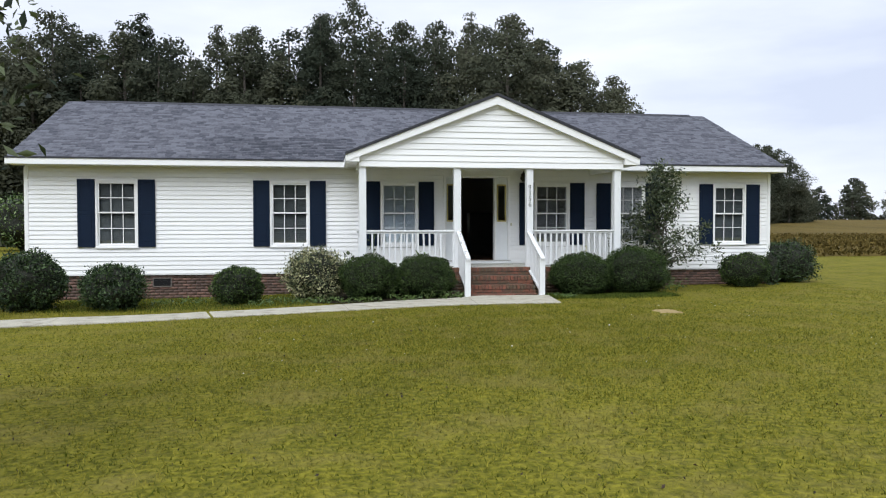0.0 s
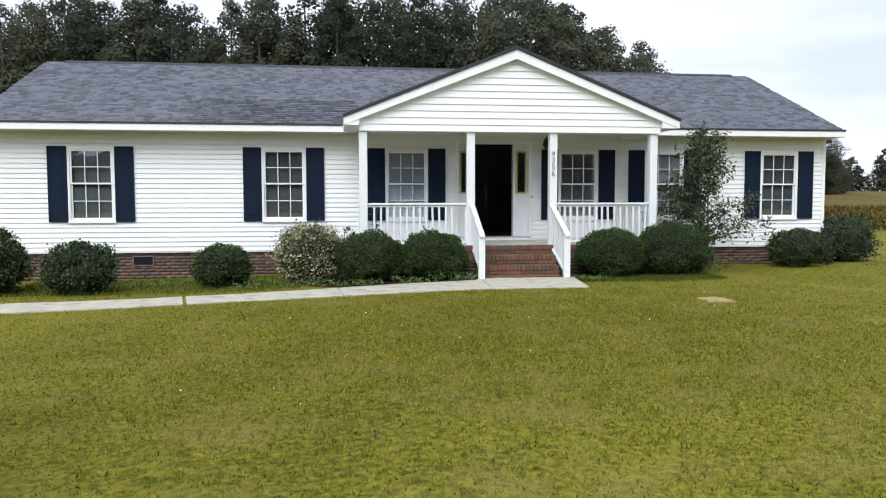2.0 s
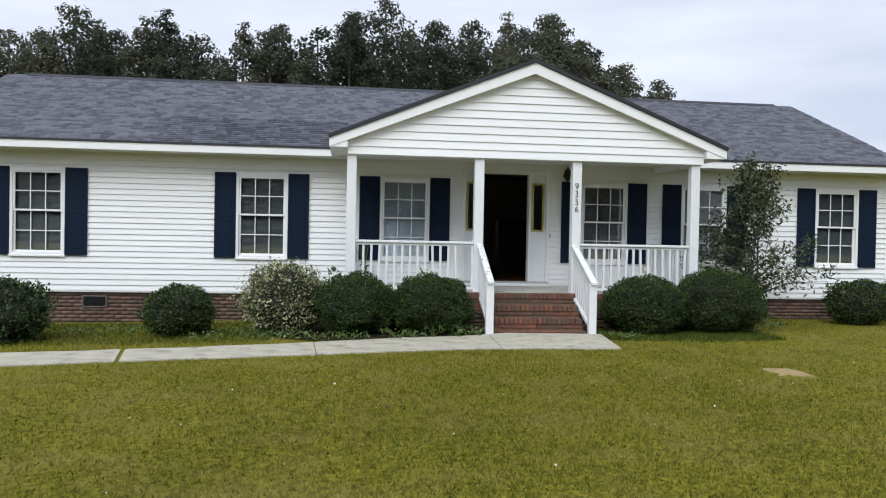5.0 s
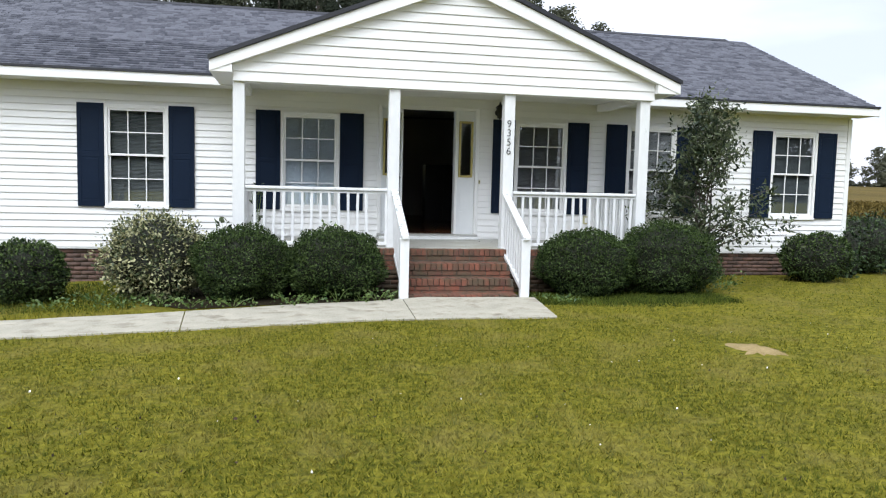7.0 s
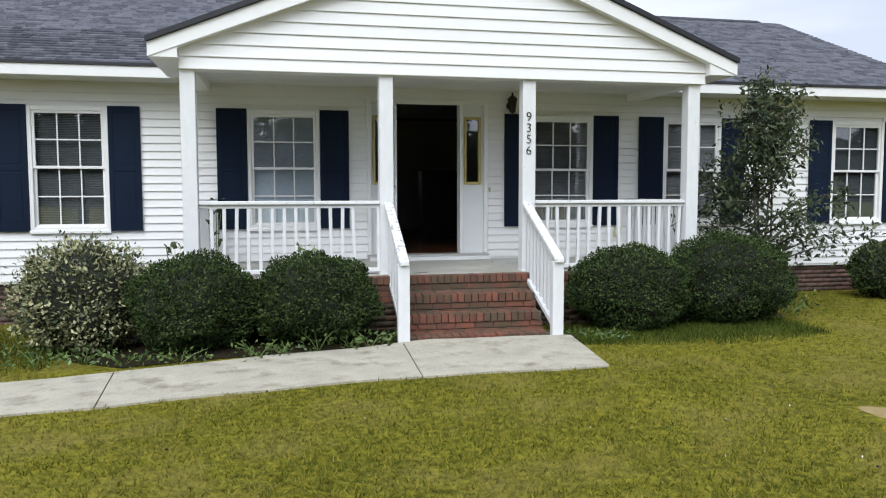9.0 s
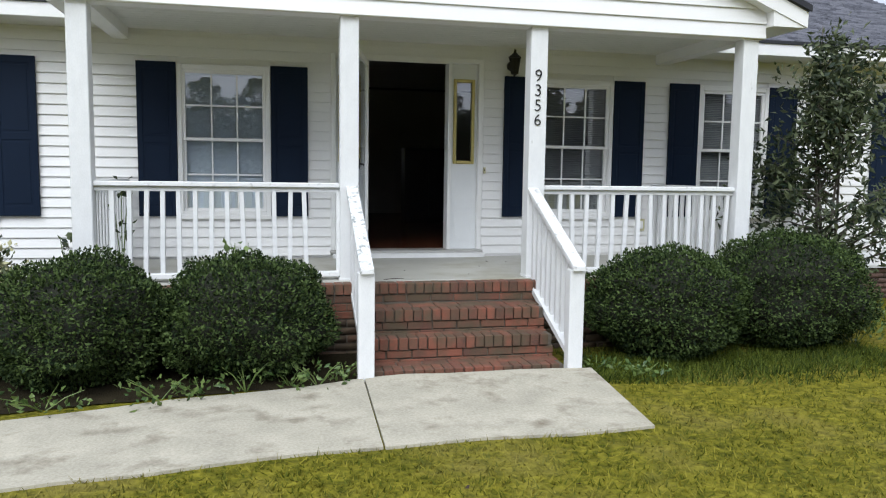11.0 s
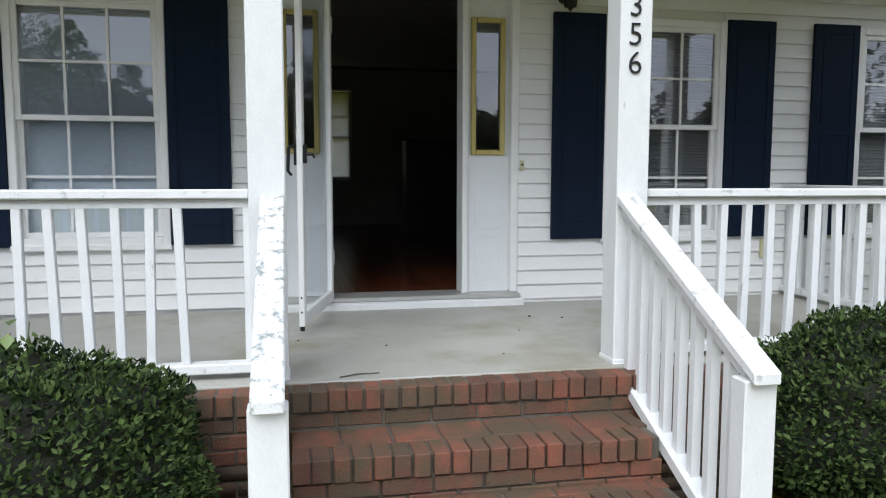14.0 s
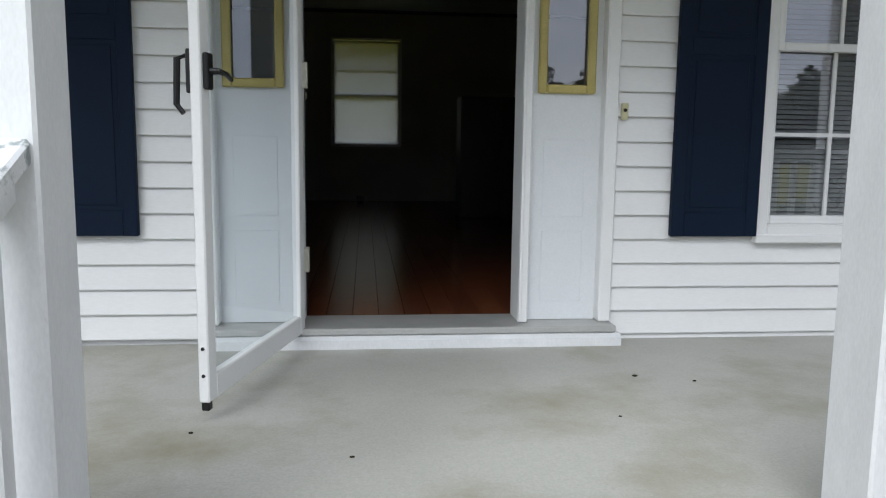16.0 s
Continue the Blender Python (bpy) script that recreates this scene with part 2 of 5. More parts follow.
def thing(name, label, category, group="", kind="", at=(0, 0, 0)):
    ob = new(name)
    ob.empty_display_size = 0.1
    ob.location = at
    return tagged(ob, label, category, group, kind)


def base_of(ob):
    v = Vector((0, 0, 0))
    while ob:
        v += ob.location
        ob = ob.parent
    return v


def part(name, bm, material, parent=None, label="", shade=False, kind=""):
    """Links a bmesh, built in world places, as one mesh object."""
    me = bpy.data.meshes.new(name)
    if parent:
        bmesh.ops.translate(bm, verts=bm.verts, vec=-base_of(parent))
    bm.normal_update()
    bm.to_mesh(me)
    bm.free()
    if shade:
        me.shade_smooth()
    me.materials.append(material)
    ob = new(name, me)
    ob.parent = parent
    if label or kind:
        tagged(ob, label, "", "", kind)
    return ob


def mesh_part(name, verts, faces, material, parent=None, label="", kind="", category=""):
    """Links many faces of one size (arrays) as one mesh object."""
    me = bpy.data.meshes.new(name)
    v = np.asarray(verts, dtype=np.float32)
    if parent:
        v = v - np.array(base_of(parent), dtype=np.float32)
    f = np.asarray(faces, dtype=np.int32)
    k = f.shape[1]
    me.vertices.add(len(v))
    me.vertices.foreach_set("co", v.ravel())
    me.loops.add(f.size)
    me.loops.foreach_set("vertex_index", f.ravel())
    me.polygons.add(len(f))
    me.polygons.foreach_set("loop_start", np.arange(0, f.size, k, dtype=np.int32))
    me.update(calc_edges=True)
    me.materials.append(material)
    ob = new(name, me)
    ob.parent = parent
    return tagged(ob, label, category, "", kind)


def box(bm, x0, x1, y0, y1, z0, z1, bevel=0.0, m=None):
    vs = [bm.verts.new(p) for p in ((x0, y0, z0), (x1, y0, z0), (x1, y1, z0), (x0, y1, z0), (x0, y0, z1), (x1, y0, z1), (x1, y1, z1), (x0, y1, z1))]
    fs = [bm.faces.new([vs[i] for i in q]) for q in ((3, 2, 1, 0), (4, 5, 6, 7), (0, 1, 5, 4), (1, 2, 6, 5), (2, 3, 7, 6), (3, 0, 4, 7))]
    if bevel:
        es = list({e for f in fs for e in f.edges})
        done = bmesh.ops.bevel(bm, geom=es, offset=bevel, segments=1, affect="EDGES", profile=0.5)
        vs = list({v for f in done["faces"] for v in f.verts} | {v for v in vs if v.is_valid})
    if m is not None:
        bmesh.ops.transform(bm, matrix=m, verts=vs)
    return bm


def boxed(x0, x1, y0, y1, z0, z1, bevel=0.0, m=None):
    return box(bmesh.new(), x0, x1, y0, y1, z0, z1, bevel, m)


def prism(bm, profile, x0, x1):
    """A profile of (y, z) pairs drawn out along x."""
    a = [bm.verts.new((x0, y, z)) for y, z in profile]
    b = [bm.verts.new((x1, y, z)) for y, z in profile]
    k = len(profile)
    bm.faces.new(a)
    bm.faces.new(b[::-1])
    for i in range(k):
        bm.faces.new((a[(i + 1) % k], a[i], b[i], b[(i + 1) % k]))
    return bm


def sheet(bm, pts, depth):
    """A flat polygon with a thickness."""
    d = Vector(depth)
    a = [bm.verts.new(p) for p in pts]
    b = [bm.verts.new(Vector(p) + d) for p in pts]
    k = len(pts)
    bm.faces.new(a)
    bm.faces.new(b[::-1])
    for i in range(k):
        bm.faces.new((a[(i + 1) % k], a[i], b[i], b[(i + 1) % k]))
    bmesh.ops.recalc_face_normals(bm, faces=bm.faces)
    return bm


def tube(bm, path, radii, sides=8):
    rings = []
    for i, (p, r) in enumerate(zip(path, radii)):
        p = Vector(p)
        d = (Vector(path[min(i + 1, len(path) - 1)]) - Vector(path[max(i - 1, 0)])).normalized()
        u = d.orthogonal().normalized()
        w = d.cross(u)
        rings.append([bm.verts.new(p + r * (math.cos(a) * u + math.sin(a) * w)) for a in (2 * math.pi * s / sides for s in range(sides))])
    for a, b in zip(rings, rings[1:]):
        for s in range(sides):
            bm.faces.new((a[s], a[(s + 1) % sides], b[(s + 1) % sides], b[s]))
    bm.faces.new(rings[0][::-1])
    bm.faces.new(rings[-1])
    return bm


def leaf_arrays(points, outs, size, rng, width=0.5, tilt=0.7, facing=False, skyward=0.0):
    """Small folded leaves (two triangles each) at the points, turned about their outward ways."""
    n = len(points)
    o = outs / (np.linalg.norm(outs, axis=1, keepdims=True) + 1e-9)
    d = o + tilt * rng.normal(size=(n, 3))
    d /= np.linalg.norm(d, axis=1, keepdims=True) + 1e-9
    if skyward:                            # the blades' faces turn up to the light
        up = 0.45 * o + np.array([0, 0, skyward]) + 0.45 * rng.normal(size=(n, 3))
        s = np.cross(d, up)
    elif facing:                           # the blades lie across the outward way
        d = np.cross(d, rng.normal(size=(n, 3)))
        d /= np.linalg.norm(d, axis=1, keepdims=True) + 1e-9
        s = np.cross(d, o)
    else:
        s = np.cross(d, rng.normal(size=(n, 3)))
    s /= np.linalg.norm(s, axis=1, keepdims=True) + 1e-9
    nn = np.cross(d, s)
    L = size * rng.uniform(0.65, 1.35, size=(n, 1))
    base, tip = points - d * L * 0.5, points + d * L * 0.5
    left = points + s * L * width * 0.5 + nn * L * 0.12
    right = points - s * L * width * 0.5 + nn * L * 0.12
    v = np.stack([base, right, tip, left], axis=1).reshape(-1, 3)
    i = np.arange(n)[:, None] * 4
    f = np.concatenate([i + np.array([[0, 1, 2]]), i + np.array([[0, 2, 3]])], axis=1).reshape(-1, 3)
    return v, f


# ---- ground ----
def build_ground():
    xs = np.concatenate([np.linspace(-1500, -120, 6), np.linspace(-90, -16, 12), np.linspace(-14, 14, 57), np.linspace(18, 90, 12), np.linspace(120, 1500, 6)])
    ys = np.concatenate([np.linspace(-1500, -80, 6), np.linspace(-60, -22, 8), np.linspace(-20, 6, 53), np.linspace(9, 90, 14), np.linspace(120, 1500, 6)])
    bm = bmesh.new()
    grid = [[bm.verts.new((x, y, ground_z(max(-14, min(14, x)), max(-20, min(6, y))))) for x in xs] for y in ys]
    for j in range(len(ys) - 1):
        for i in range(len(xs) - 1):
            bm.faces.new((grid[j][i], grid[j][i + 1], grid[j + 1][i + 1], grid[j + 1][i]))
    ob = part("ground", bm, LAWN, shade=True)
    return tagged(ob, "green mown lawn with yellowed dry patches", "lawn", "", "structure")


build_ground()


def build_grass():
    rng = np.random.default_rng(3)
    n = 300000
    # denser towards the path walked
    x = np.concatenate([rng.uniform(-12, 9, n // 2), rng.normal(-1.2, 2.9, n // 2)])
    y = np.concatenate([rng.uniform(-17.5, -0.3, n // 2), rng.normal(-8.2, 3.0, n // 2)])
    edge = np.interp(x, [-11.3, -8.55, -6.0, -3.5, -0.9, 0.75], [-5.6, -4.85, -4.5, -4.42, -4.17, -4.13])
    inner = np.interp(x, [-11.3, -8.6, -6.1, -3.5, -0.9], [-4.5, -3.8, -3.42, -3.3, -2.86])
    keep = (y > -18) & (y < -0.3) & ~((x < 0.78) & (x > -11.3) & (y > edge) & (y < inner)) & ~((x > -4.2) & (x < 1.0) & (y > -3.2)) & ~((np.abs(x - 2.0) < 0.25) & (np.abs(y + 6.0) < 0.36))
    x, y = x[keep], y[keep]
    z = np.array([ground_z(a, b) for a, b in zip(x, y)])
    n = len(x)
    tuft = np.sin(x * 31 + 3 * np.sin(y * 9)) * np.sin(y * 27 + 3 * np.sin(x * 11))       # uneven tufts
    h = rng.uniform(0.012, 0.036, n) * (1.0 + 0.35 * tuft) * np.where((x < -4) & (y > -3.6), 1.8, 1.0)
    a = rng.uniform(0, 2 * math.pi, n)
    lean = rng.normal(0, 0.022, (n, 2))
    w = rng.uniform(0.003, 0.0075, n)
    v = np.stack([np.stack([x - w * np.cos(a), y - w * np.sin(a), z - 0.004], 1), np.stack([x + w * np.cos(a), y + w * np.sin(a), z - 0.004], 1),
                  np.stack([x + lean[:, 0], y + lean[:, 1], z + h], 1)], axis=1).reshape(-1, 3)
    mesh_part("grass", v, np.arange(3 * n).reshape(-1, 3), GRASSMAT, None, "short green and straw-coloured lawn grass blades", "stuff", "grass")


build_grass()


def build_tall_grass():
    """Longer dark green grass left standing about the bushes and along the foundation; the bushes' shade is in its tone
    too.
    """
    rng = np.random.default_rng(4)
    n = 26000
    x = np.concatenate([0.82 + 2.9 * rng.random(n // 2) ** 1.2, rng.uniform(-9.5, -4.2, n // 2)])
    y = np.concatenate([rng.normal(-2.75, 0.28, n // 2), rng.uniform(-2.9, -0.3, n // 2)])
    keep = np.where(x > 0, (y < -1.95) & (y > -3.5 + 0.25 * np.abs(x - 2.4)), y > -2.9)
    x, y = x[keep], y[keep]
    n = len(x)
    z = np.array([ground_z(a, b) for a, b in zip(x, y)])
    h = rng.uniform(0.02, 0.08, n)
    a = rng.uniform(0, 2 * math.pi, n)
    lean = rng.normal(0, 0.035, (n, 2))
    w = rng.uniform(0.003, 0.007, n)
    v = np.stack([np.stack([x - w * np.cos(a), y - w * np.sin(a), z - 0.004], 1), np.stack([x + w * np.cos(a), y + w * np.sin(a), z - 0.004], 1),
                  np.stack([x + lean[:, 0], y + lean[:, 1], z + h], 1)], axis=1).reshape(-1, 3)
    mesh_part("tall_grass", v, np.arange(3 * n).reshape(-1, 3), TALLGRASS, None, "longer dark green grass about the bushes, their shade in its tone", "stuff", "grass")


build_tall_grass()


def blob_patch(name, cx, cy, rx, ry, h, material, label, category, seed, kind="", ragged=0.55, lobes=2.0):
    """A low uneven heap or patch on the ground."""
    bm = bmesh.new()
    rings, sides = 6, 26
    c = bm.verts.new((cx, cy, ground_z(cx, cy) + h))
    prev = None
    for r in range(1, rings + 1):
        ring = []
        for s in range(sides):
            a = 2 * math.pi * s / sides
            k = (r / rings) * (1 + ragged * noise.noise((lobes * math.cos(a) + seed, lobes * math.sin(a), seed)))
            x, y = cx + rx * k * math.cos(a), cy + ry * k * math.sin(a)
            ring.append(bm.verts.new((x, y, ground_z(x, y) + h * (1 - (r / rings) ** 2) * (0.8 + 0.5 * noise.noise((7 * x, 7 * y, seed))) + (0.006 if r < rings else -0.01))))
        for s in range(sides):
            if prev:
                bm.faces.new((prev[s], ring[s], ring[(s + 1) % sides], prev[(s + 1) % sides]))
            else:
                bm.faces.new((c, ring[s], ring[(s + 1) % sides]))
        prev = ring
    return tagged(part(name, bm, material, shade=True), label, category, "", kind)


blob_patch("sand_mound", 2.03, -5.98, 0.17, 0.25, 0.045, SAND, "low heap of pale bare sand in the lawn", "sand heap", 3, "", 1.1, 3.2)
for i, (px, py, rx, ry) in enumerate(((-15.2, -1.3, 0.9, 0.14), (-16.9, -1.0, 0.8, 0.2), (-19.2, 0.3, 1.1, 0.2), (-13.4, 0.6, 0.9, 0.16), (-18.2, 3.0, 1.2, 0.2), (-16.2, 2.6, 0.8, 0.15), (-15.8, -3.2, 0.6, 0.12), (-14.2, -0.6, 0.5, 0.12), (-17.6, 1.0, 0.6, 0.14))):
    tagged(blob_patch("bare_patch", px, py, rx, ry, 0.014, SAND, "pale worn gravel patch in the grass", "bare patch", 10 + i), group="worn patches of the drive")


def build_walkway():
    """Concrete slabs in a gentle bend from the steps to the drive."""
    walkway = thing("walkway", "weathered pale concrete slabs of the front walkway", "walkway", "", "structure")
    cuts = ((0.84, 0.72, -2.86, -4.13), (-0.92, -0.96, -2.86, -4.17), (-3.52, -3.42, -3.30, -4.42), (-6.10, -5.86, -3.42, -4.50),
            (-8.60, -8.50, -3.80, -4.85), (-11.30, -11.30, -4.50, -5.60))
    for (xa, xan, ya, yan), (xb, xbn, yb, ybn) in zip(cuts, cuts[1:]):
        bm = bmesh.new()
        g = 0.006
        gl = 0.05 if xb == -6.10 else g         # the grown-over joint is wider
        steps = 6
        top_far, top_near = [], []
        for s in range(steps + 1):
            u = s / steps
            xf, yf = xa - g + (xb + gl - xa + g) * u, ya + (yb - ya) * u
            xn, yn = xan - g + (xbn + gl - xan + g) * u, yan + (ybn - yan) * u
            wob = 0.02 * math.sin(5 * xf)
            top_far.append((xf, yf + wob))
            top_near.append((xn, yn - wob))
        rise = lambda x, y: ground_z(x, y) + 0.018 + 0.045 * smooth(-3.6, -2.9, y) * smooth(-1.2, -0.6, x)
        for s in range(steps):
            q = (top_near[s + 1], top_near[s], top_far[s], top_far[s + 1])
            up = [bm.verts.new((x, y, rise(x, y))) for x, y in q]
            lo = [bm.verts.new((x, y, rise(x, y) - 0.1)) for x, y in q]
            bm.faces.new(up)
            for i in range(4):
                bm.faces.new((up[(i + 1) % 4], up[i], lo[i], lo[(i + 1) % 4]))
        bmesh.ops.remove_doubles(bm, verts=bm.verts, dist=0.001)
        bmesh.ops.recalc_face_normals(bm, faces=bm.faces)
        part("slab", bm, CONCRETE, walkway)


build_walkway()

bm = bmesh.new()
cols = 24
far_row, near_row = [], []
for i in range(cols + 1):
    x = -4.35 + 3.47 * i / cols
    far_row.append(bm.verts.new((x, -1.90 if x > -3.1 else -0.02, ground_z(x, -1) + 0.012)))
    near_row.append(bm.verts.new((x, np.interp(x, [-4.35, -4.0, -3.5, -0.9], [-1.9, -2.7, -3.1, -2.87]) + 0.06 * noise.noise((i * 0.8, 0, 0)), ground_z(x, -3) + 0.010)))
for i in range(cols):
    bm.faces.new((near_row[i], near_row[i + 1], far_row[i + 1], far_row[i]))
tagged(part("planting_bed", bm, SOIL), "weedy planting bed soil, coloured darker for shade under the bushes", "flower bed", "", "structure")


# ---- the house ----
X0, X1, DEEP = -10.5, 7.75, 7.8           # the walls' outer faces
ZS, ZE = 0.46, 2.91                        # siding's foot, soffit
FLOOR = 0.64                               # porch floor
WINDOWS = (-8.54, -4.65, -2.04, 1.80, 3.81, 6.60)
WH, WZ0, WZ1 = 0.465, 1.09, 2.63           # half width, sill, head
WX0, WX1 = -0.75, 0.16                    # the back window
DOOR = (-0.955, 0.715, 0.66, 2.81)         # the whole door unit with its side lights

house = thing("house", "single-storey white vinyl-sided house with grey shingle roof", "house")


def build_walls():
    wall = part("wall", boxed(X0, X0 + 0.14, 0.012, DEEP, ZS, ZE + 0.1), SIDING, house)
    # front wall core with its openings
    opens = sorted([(c - WH + 0.03, c + WH - 0.03, WZ0 + 0.03, WZ1 - 0.03) for c in WINDOWS] + [(DOOR[0] + 0.02, DOOR[1] - 0.02, ZS, DOOR[3] - 0.02)])
    x = X0 + 0.14
    for a, b, z0, z1 in opens:
        if x > X0 + 0.2:
            part("wall_pier", boxed(x, a, 0.012, 0.15, ZS, ZE + 0.1), SIDING, house)
        else:
            front = part("front_wall", boxed(x, a, 0.012, 0.15, ZS, ZE + 0.1), SIDING, house)
        if z0 > ZS:
            part("wall_under_window", boxed(a, b, 0.012, 0.15, ZS, z0), SIDING, house)
        part("lintel", boxed(a, b, 0.012, 0.15, z1, ZE + 0.1), SIDING, house)
        x = b
    part("wall_pier", boxed(x, X1 - 0.14, 0.012, 0.15, ZS, ZE + 0.1), SIDING, house)
    part("wall", boxed(X1 - 0.14, X1, 0.012, DEEP, ZS, ZE + 0.1), SIDING, house)
    bm = boxed(X0 + 0.14, WX0, DEEP - 0.14, DEEP, ZS, ZE + 0.4)
    box(bm, WX1, X1 - 0.14, DEEP - 0.14, DEEP, ZS, ZE + 0.4)
    box(bm, WX0, WX1, DEEP - 0.14, DEEP, ZS, 1.49)
    box(bm, WX0, WX1, DEEP - 0.14, DEEP, 2.91, ZE + 0.4)
    part("back_wall", bm, SIDING, house)
    for xe in (X0, X1):
        s = 0.14 if xe < 0 else -0.14
        bm = sheet(bmesh.new(), [(xe, 0.0, ZE + 0.1), (xe, DEEP, ZE + 0.1), (xe, DEEP / 2, ZE + 0.1 + 0.445 * DEEP / 2)], (s, 0, 0))
        part("gable_end", bm, SIDING, house)
    return front


front_wall = build_walls()


def lap(bm, x0, x1, z, h, y=0.0):
    """One course of lap siding: proud at its foot."""
    return prism(bm, [(y + 0.012, z + 0.004), (y - 0.003, z + 0.006), (y - 0.004, z), (y - 0.0145, z), (y - 0.0155, z + 0.004), (y + 0.002, z + h), (y + 0.012, z + h)], x0, x1)


COURSE = 0.1016
opens = sorted([(c - WH, c + WH, WZ0, WZ1) for c in WINDOWS] + [(DOOR[0], DOOR[1], ZS - 1, DOOR[3])])
count = int((ZE - ZS) / COURSE)
for k in range(count + 1):
    z = ZS + k * COURSE
    h = min(COURSE, ZE - z)
    if h < 0.02:
        continue
    cuts, x = [], X0 + 0.05
    for a, b, z0, z1 in opens:
        if z + h > z0 + 0.02 and z < z1 - 0.02:
            cuts.append((x, a))
            x = b
    cuts.append((x, X1 - 0.05))
    for a, b in cuts:
        if a < -3.1 < b and z < FLOOR - 0.02:      # the porch slab stands against the wall here
            for c, d in ((a, -3.1), (2.93, b)):
                part("siding_board", lap(bmesh.new(), c, d, z, h), SIDING, front_wall)
        elif z < FLOOR - 0.02 and a > -3.1 and b < 2.93:
            continue
        else:
            part("siding_board", lap(bmesh.new(), max(a, 2.93) if (z < FLOOR - 0.02 and -3.1 < a < 2.93) else a, b if not (z < FLOOR - 0.02 and -3.1 < b < 2.93) else -3.1, z, h), SIDING, front_wall)
for xe in (X0, X1):
    bm = boxed(xe - 0.012 if xe < 0 else xe - 0.075, xe + 0.075 if xe < 0 else xe + 0.012, -0.022, 0.012, ZS - 0.02, ZE, 0.004)
    part("corner_post", bm, TRIM, house)
part("starter_strip", boxed(X0, -3.1, -0.006, 0.02, ZS - 0.025, ZS - 0.002), TRIM, house)
part("starter_strip", boxed(2.95, X1, -0.006, 0.02, ZS - 0.025, ZS - 0.002), TRIM, house)


def build_foundation():
    bm = boxed(X0 + 0.03, X1 - 0.03, 0.055, 0.2, -0.4, ZS - 0.02)
    box(bm, X0 + 0.03, X0 + 0.2, 0.2, DEEP, -0.4, ZS)
    box(bm, X1 - 0.2, X1 - 0.03, 0.2, DEEP, -0.4, ZS)
    base = part("foundation", bm, MORTAR, house, "red-brown brick foundation with mortar joints")
    rng = random.Random(5)
    v, f = [], []
    for k in range(10):
        z = ZS - 0.03 - 0.067 * (k + 1)
        x = X0 + 0.02 - (0.1 if k % 2 else 0)
        while x < X1 - 0.05:
            w = 0.194
            a, b = max(x, X0 + 0.02), min(x + w, X1 - 0.02)
            if b - a > 0.03 and not (-3.1 < a and b < 2.93):
                y0 = 0.04 + rng.uniform(-0.003, 0.003)
                n = len(v)
                v += [(a, y0, z), (b, y0, z), (b, y0, z + 0.057), (a, y0, z + 0.057), (a, 0.06, z), (b, 0.06, z), (b, 0.06, z + 0.057), (a, 0.06, z + 0.057)]
                f += [(n, n + 1, n + 2, n + 3), (n + 3, n + 2, n + 6, n + 7), (n + 4, n + 5, n + 1, n), (n + 1, n + 5, n + 6, n + 2), (n + 4, n, n + 3, n + 7)]
            x += w + 0.010
    mesh_part("bricks", v, f, BRICKFAR, base, "", "stuff")
    # crawl-space vent
    vent = part("vent", boxed(-7.77, -7.37, 0.026, 0.05, 0.17, 0.36), BLACK, house, "dark crawl-space vent in a pale frame")
    bm = bmesh.new()
    for a, b, c, d in ((-7.78, -7.36, 0.35, 0.37), (-7.78, -7.36, 0.16, 0.18), (-7.78, -7.76, 0.18, 0.35), (-7.38, -7.36, 0.18, 0.35)):
        box(bm, a, b, 0.018, 0.05, c, d)
    part("vent_frame", bm, MORTAR, vent)
    for i in range(5):
        part("slat", boxed(-7.76, -7.38, 0.021, 0.028, 0.195 + 0.033 * i, 0.205 + 0.033 * i), BLACK, vent)


build_foundation()

# roof: two slopes with eaves, fascia and soffit
RX0, RX1, EY, EZ, RY, RZ = -10.72, 7.90, -0.50, 3.085, 3.90, 5.03
SLOPE = (RZ - EZ) / (RY - EY)
roof = part("roof", sheet(bmesh.new(), [(RX0, EY, EZ - 0.02), (RX1, EY, EZ - 0.02), (RX1, RY, RZ - 0.02), (RX0, RY, RZ - 0.02)], (0, 0, -0.09)), SHINGLE_FLAT, house, "grey asphalt shingle roof")
part("roof", sheet(bmesh.new(), [(RX0, 2 * RY - EY, EZ - 0.02), (RX1, 2 * RY - EY, EZ - 0.02), (RX1, RY, RZ - 0.02), (RX0, RY, RZ - 0.02)], (0, 0, -0.09)), SHINGLE_FLAT, house)
bm = prism(bmesh.new(), [(RY - 0.16, RZ - 0.062), (RY, RZ + 0.015), (RY + 0.16, RZ - 0.062), (RY, RZ - 0.01)], RX0 + 0.45, RX1 - 0.45)
part("ridge_cap", bm, DRIP, house, "dark ridge cap shingles")
part("drip_edge", boxed(RX0, -3.42, EY - 0.03, EY + 0.02, EZ - 0.021, EZ + 0.014), DRIP, house)
part("drip_edge", boxed(3.30, RX1, EY - 0.03, EY + 0.02, EZ - 0.021, EZ + 0.014), DRIP, house)
part("fascia", boxed(RX0, -3.30, EY - 0.012, EY + 0.02, ZE + 0.022, EZ - 0.022, 0.003), TRIM, house)
part("fascia", boxed(3.20, RX1, EY - 0.012, EY + 0.02, ZE + 0.022, EZ - 0.022, 0.003), TRIM, house)
part("soffit", boxed(RX0, -3.12, EY + 0.02, 0.0, ZE + 0.026, ZE + 0.04), CEIL, house)
part("soffit", boxed(2.96, RX1, EY + 0.02, 0.0, ZE + 0.026, ZE + 0.04), CEIL, house)
